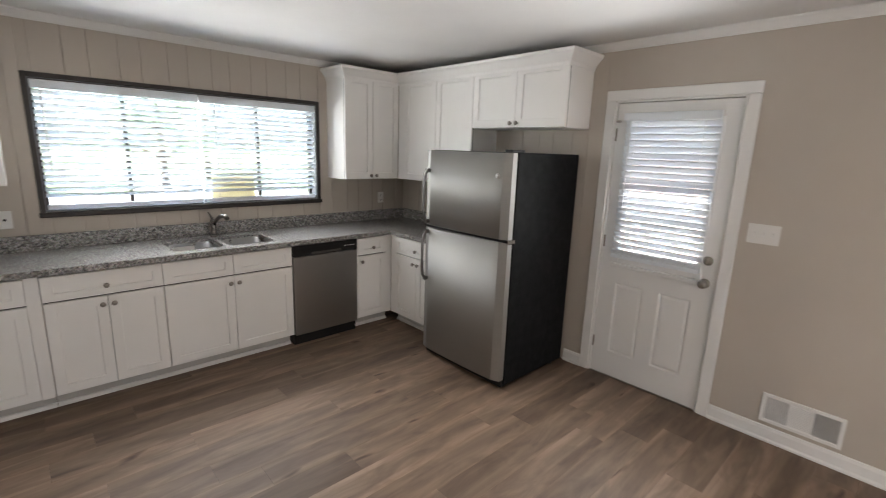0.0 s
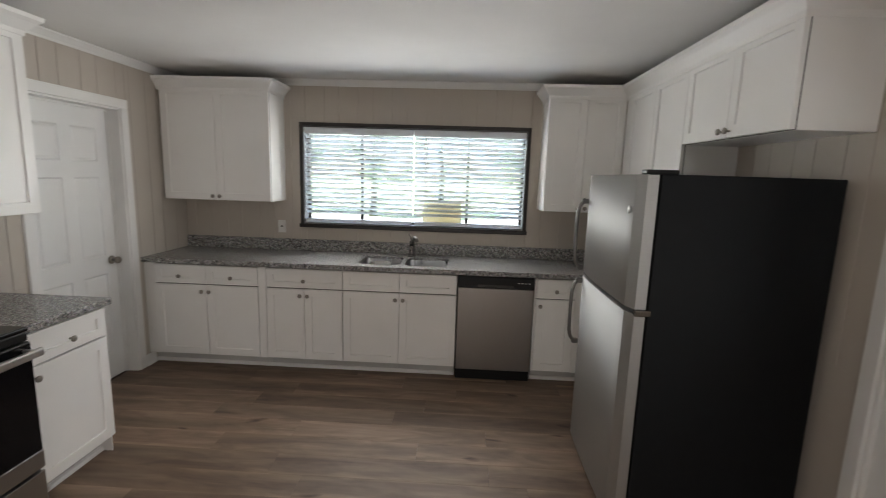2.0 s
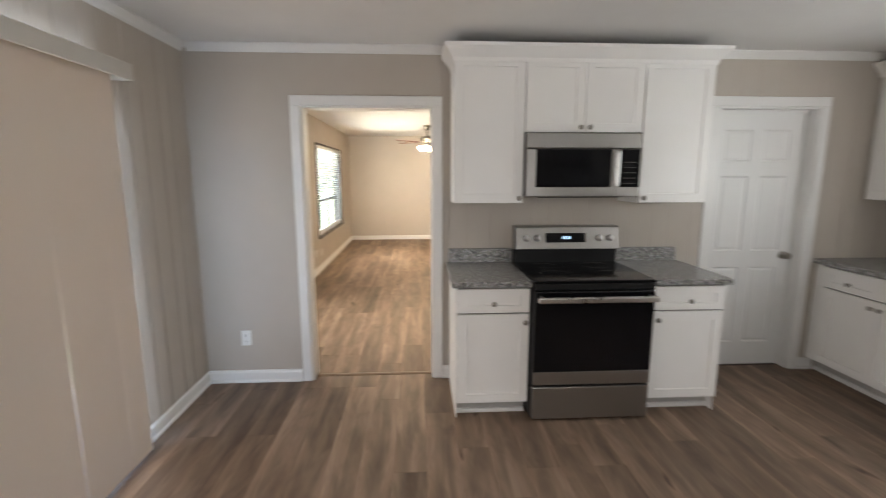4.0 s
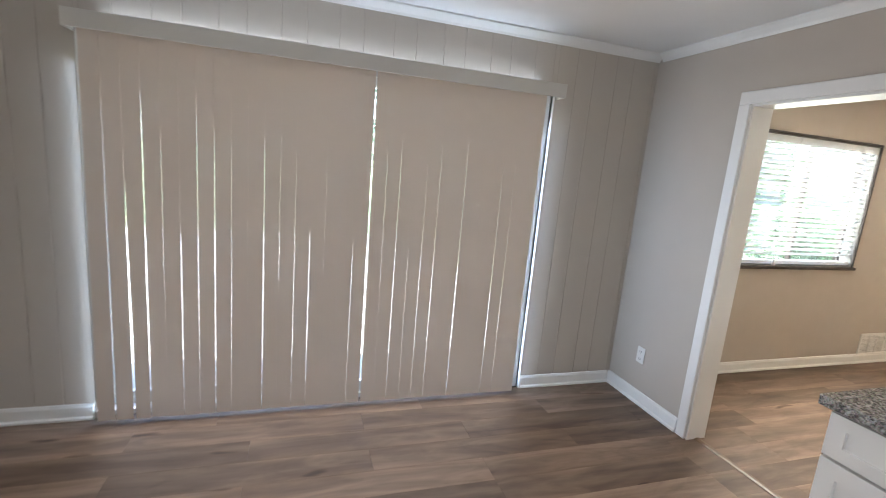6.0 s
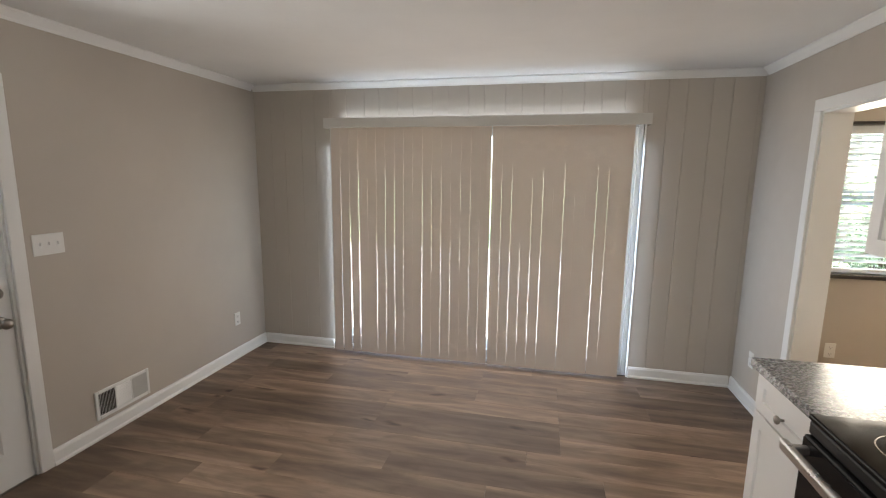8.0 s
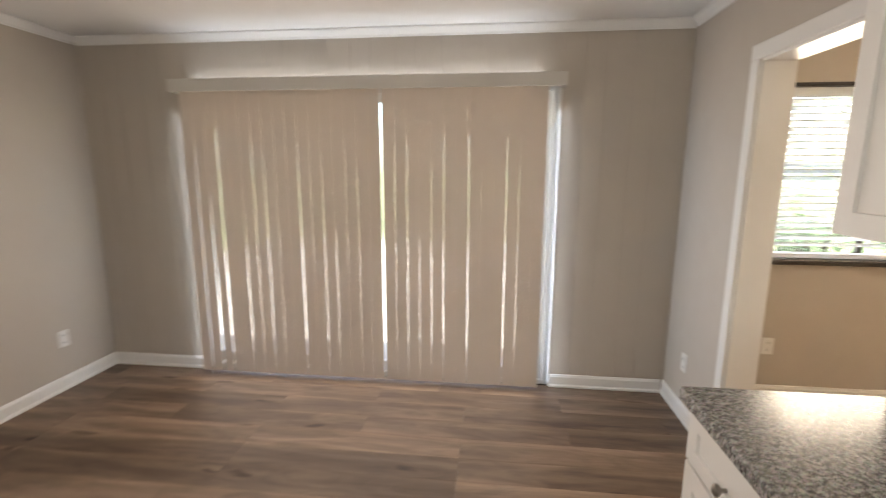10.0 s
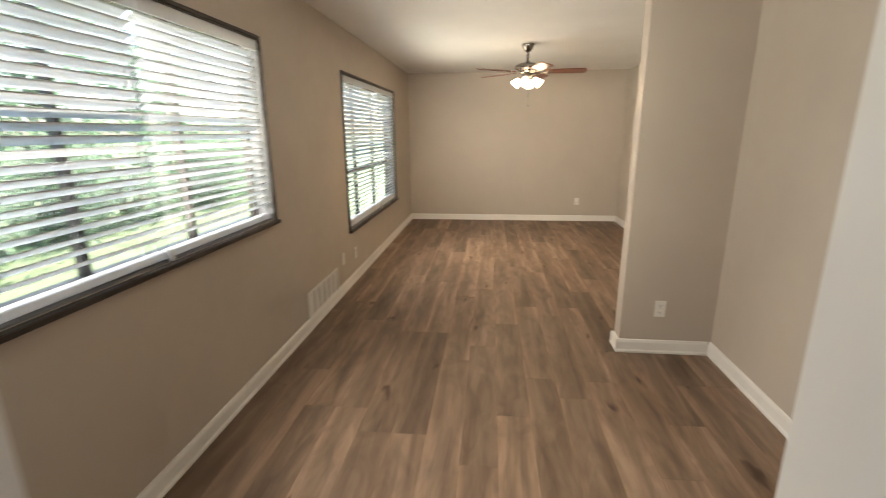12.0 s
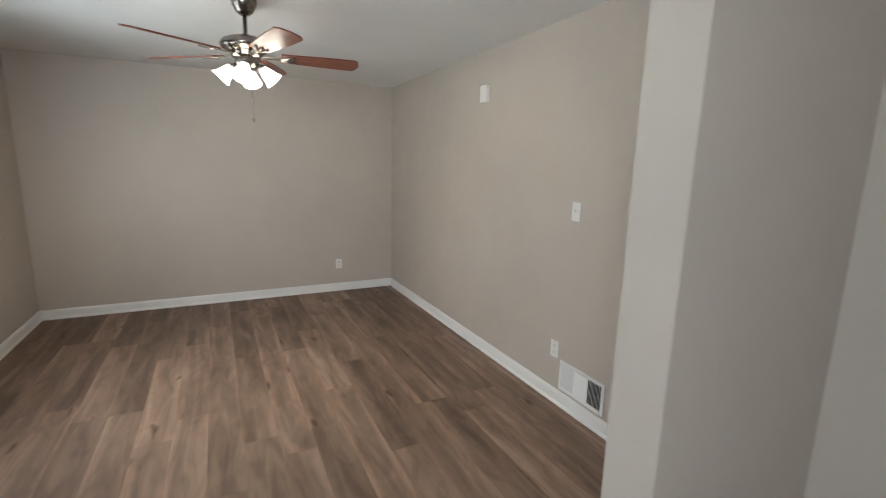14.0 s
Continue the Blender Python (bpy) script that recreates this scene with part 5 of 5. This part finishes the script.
def tree_meshes(seed, h, spread):
    rnd = random.Random(seed)
    tb = bmesh.new()
    tube_bm(tb, [(0, 0, 0), (0.05, 0.02, h * 0.25), (0.02, 0.08, h * 0.5), (0.05, 0.05, h * 0.85)], [0.20, 0.16, 0.11, 0.03], 9)
    tips = []
    for i in range(9):
        a = rnd.uniform(0, 6.28)
        z = h * rnd.uniform(0.22, 0.7)
        r = spread * rnd.uniform(0.5, 0.95)
        e = Vector((r * math.cos(a), r * math.sin(a), z + h * rnd.uniform(0.05, 0.22)))
        tube_bm(tb, [(0.03, 0.03, z), tuple(e * 0.5 + Vector((0, 0, z * 0.55))), tuple(e)], [0.07, 0.045, 0.015], 6)
        tips += [e, e * 0.7 + Vector((0, 0, z * 0.32))]
    tips += [Vector((rnd.gauss(0, spread * 0.35), rnd.gauss(0, spread * 0.35), h * rnd.uniform(0.6, 1.0))) for _ in range(10)]
    verts, faces = [], []
    for tip_p in tips:
        for _ in range(80):
            p = tip_p + Vector((rnd.gauss(0, spread * 0.2), rnd.gauss(0, spread * 0.2), rnd.gauss(0, h * 0.06)))
            q = Euler((rnd.uniform(-1, 1), rnd.uniform(-1, 1), rnd.uniform(0, 6.28))).to_matrix()
            s = rnd.uniform(0.07, 0.15)
            k = len(verts)
            verts += [p + q @ Vector(v) for v in ((-s, 0, 0), (0, -s * 0.5, 0.02), (s, 0, 0), (0, s * 0.5, 0.02))]
            faces.append((k, k + 1, k + 2, k + 3))
    cm = bpy.data.meshes.new("crown")
    cm.from_pydata([tuple(v) for v in verts], [], faces)
    cm.materials.append(LEAF)
    return mesh_of("trunk", tb, BARK), cm


def tree(meshes, x, y, turn, label):
    t = thing("tree", pose(x, y, -0.36, 0, 0, turn), label, "tree", "garden trees")
    shared("trunk", meshes[0], t, pose(0, 0, 0))
    shared("crown", meshes[1], t, pose(0, 0, 0))


TA, TB = tree_meshes(1, 5.5, 2.0), tree_meshes(2, 7.5, 2.6)
for i, (x, y) in enumerate(((-1.8, 17.5), (1.2, 22.0), (5.6, 18.0), (9.0, 24.0), (-6.5, 21.0))):
    tree((TA, TB)[i % 2], x, y, 57 * i, "leafy green tree across the drive")
for i, (x, y) in enumerate(((-1.2, -15.5), (-4.6, -18.5), (-8.6, -16.0), (-12.5, -17.5), (-2.6, -22.0), (-7.2, -24.0), (-20.5, -20.5), (-17.5, -17.0))):
    tree((TB, TA)[i % 2], x, y, 83 * i, "leafy green tree in the back garden")

def shrub_meshes(seed, h, r):
    """Thin stems from the ground and an uneven heap of small leaves."""
    rnd = random.Random(seed)
    sb = bmesh.new()
    tips = []
    for i in range(8):
        a = rnd.uniform(0, 6.28)
        q = r * rnd.uniform(0.2, 0.85)
        e = Vector((q * math.cos(a), q * math.sin(a), h * rnd.uniform(0.45, 0.9)))
        tube_bm(sb, [(e.x * 0.1, e.y * 0.1, 0), (e.x * 0.45, e.y * 0.45, e.z * 0.6), tuple(e)], [0.03, 0.02, 0.007], 5)
        tips += [e, Vector((e.x * 0.8, e.y * 0.8, e.z * 0.35))]
    verts, faces = [], []
    for tip_p in tips:
        for _ in range(110):
            p = tip_p + Vector((rnd.gauss(0, r * 0.26), rnd.gauss(0, r * 0.26), rnd.gauss(0, h * 0.15)))
            p.z = max(0.05, p.z)
            q = Euler((rnd.uniform(-1, 1), rnd.uniform(-1, 1), rnd.uniform(0, 6.28))).to_matrix()
            w = rnd.uniform(0.05, 0.10)
            k = len(verts)
            verts += [p + q @ Vector(v) for v in ((-w, 0, 0), (0, -w * 0.5, 0.015), (w, 0, 0), (0, w * 0.5, 0.015))]
            faces.append((k, k + 1, k + 2, k + 3))
    lm = bpy.data.meshes.new("foliage")
    lm.from_pydata([tuple(v) for v in verts], [], faces)
    lm.materials.append(LEAF)
    return mesh_of("stems", sb, BARK), lm


SHRUBS = shrub_meshes(5, 2.3, 1.25), shrub_meshes(6, 1.8, 1.1)
for i, x in enumerate((-0.6, -2.7, -4.6, -6.8, -8.7, -10.9, -13.0, -15.2, -17.4, -19.3)):
    t = thing("shrub", pose(x, -11.6 - 0.5 * math.sin(i * 2.3), -0.36, 0, 0, 71 * i), "leafy green shrub at the edge of the lawn", "shrub", "garden shrubs")
    shared("stems", SHRUBS[i % 2][0], t, pose(0, 0, 0))
    shared("foliage", SHRUBS[i % 2][1], t, pose(0, 0, 0))

# neighbouring brick house with a white porch rail, beyond the drive
house = thing("neighbour_house", pose(8.6, -5.5, -0.36), "red brick house with white trim across the drive", "house")
hw = part("wall", boxes(((0, -5, 0), (0.25, 9, 3.0))), BRICKWALL, house)
part("roof", boxes(((-1.1, -5.6, 3.0), (5.0, 9.6, 3.25)), bev=0.03), ROOFM, house)
for y in (-1.5, 2.6, 6.5):
    wv = part("window", boxes(((-0.05, y, 1.0), (0.04, y + 1.1, 2.3)), bev=0.01), TRIM, house)
    part("pane", boxes(((-0.055, y + 0.09, 1.09), (-0.02, y + 1.01, 2.21))), BGLASS, wv)

# ---- wall panelling: boards with open grooves ----
def boards_along(u0, u1, first, holes, make, parent):
    us = [u0]
    x = first
    while x > u0 - 0.4:
        x -= 0.305
    while x < u1:
        for d in (0.0, 0.172):
            if u0 + 0.03 < x + d < u1 - 0.03:
                us.append(x + d)
        x += 0.305
    us.append(u1)
    for a, b in zip(us, us[1:]):
        for c, d, e, f2 in cells(a, b, 0.0, CEIL, holes):
            if d - c > 0.004 and f2 - e > 0.01:
                make(parent, c + (0.0022 if c == a else 0), d - (0.0022 if d == b else 0), e, f2)


def board_n(parent, a, b, c, d):
    part("board", boxes(((a, -0.004, c), (b, 0.004, d)), bev=0.0018), WALL, parent)


def board_w(parent, a, b, c, d):
    part("board", boxes(((0.0, a, c), (0.004, b, d)), bev=0.0018), WALL, parent)


def board_e(parent, a, b, c, d):
    part("board", boxes(((E_X - 0.004, a, c), (E_X, b, d)), bev=0.0018), WALL, parent)


def board_s(parent, a, b, c, d):
    part("board", boxes(((a, S_Y, c), (b, S_Y + 0.004, d)), bev=0.0018), WALL, parent)


boards_along(0.0, E_X, 1.141, [(WIN_N[0] - 0.03, WIN_N[1] + 0.03, WIN_N[2] - 0.04, WIN_N[3] + 0.03), (0.0, E_X, 0.0, 1.0)], board_n, wall_north)
boards_along(-3.57, -0.006, -1.252, [(PANTRY[0] - 0.07, PANTRY[1] + 0.07, 0.0, PANTRY[3] + 0.07), (-3.57, -0.69, 0.0, 0.9)], board_w, wall_west)
boards_along(-2.36, -0.006, -1.5, [(-2.36, -0.006, 0.0, 0.9)], board_e, wall_east)
boards_along(0.0, E_X, 0.95, [(SLIDER[0] - 0.014, SLIDER[1] + 0.014, 0.0, SLIDER[3] + 0.014)], board_s, wall_south)

# ---- floor: planks along x ----
floor = solid("floor", boxes(((FAR_X - 0.05, S_Y - 0.05, -0.12), (E_X + 0.05, 0.05, -0.006))), SUB, "grey-brown wood look vinyl plank floor", "floor", kind="structure")
PL, PWID = 1.22, 0.181
plank_cache = {}


def plank_mesh(l, w):
    key = (round(l, 3), round(w, 3))
    if key not in plank_cache:
        c = 0.0006
        vs = [(0.0004, 0.0004, -0.006), (l - 0.0004, 0.0004, -0.006), (l - 0.0004, w - 0.0004, -0.006), (0.0004, w - 0.0004, -0.006),
              (0.0004, 0.0004, -c), (l - 0.0004, 0.0004, -c), (l - 0.0004, w - 0.0004, -c), (0.0004, w - 0.0004, -c),
              (c, c, 0), (l - c, c, 0), (l - c, w - c, 0), (c, w - c, 0)]
        fs = [(8, 9, 10, 11)]
        for lo2, hi2 in ((0, 4), (4, 8)):
            for i in range(4):
                j = (i + 1) % 4
                fs.append((lo2 + i, lo2 + j, hi2 + j, hi2 + i))
        me = bpy.data.meshes.new("plank")
        me.from_pydata(vs, [], fs)
        me.materials.append(PLANK)
        plank_cache[key] = me
    return plank_cache[key]


def lay(x0, x1, y0, y1, seed):
    rnd = random.Random(seed)
    y = y0
    while y < y1 - 0.01:
        w = min(PWID, y1 - y)
        x = x0 - rnd.choice((0.0, 0.2, 0.4, 0.6, 0.8, 1.0))
        while x < x1 - 0.005:
            a, b = max(x, x0), min(x + PL, x1)
            if b - a > 0.02:
                shared("plank", plank_mesh(b - a, w), floor, pose(a, y, 0))
            x += PL
        y += w


lay(-0.08, E_X, S_Y, 0.0, 5)
lay(FAR_X, -0.08, S_Y, PN_Y, 9)
lay(FAR_X, -2.86, PN_Y, LN_Y, 11)
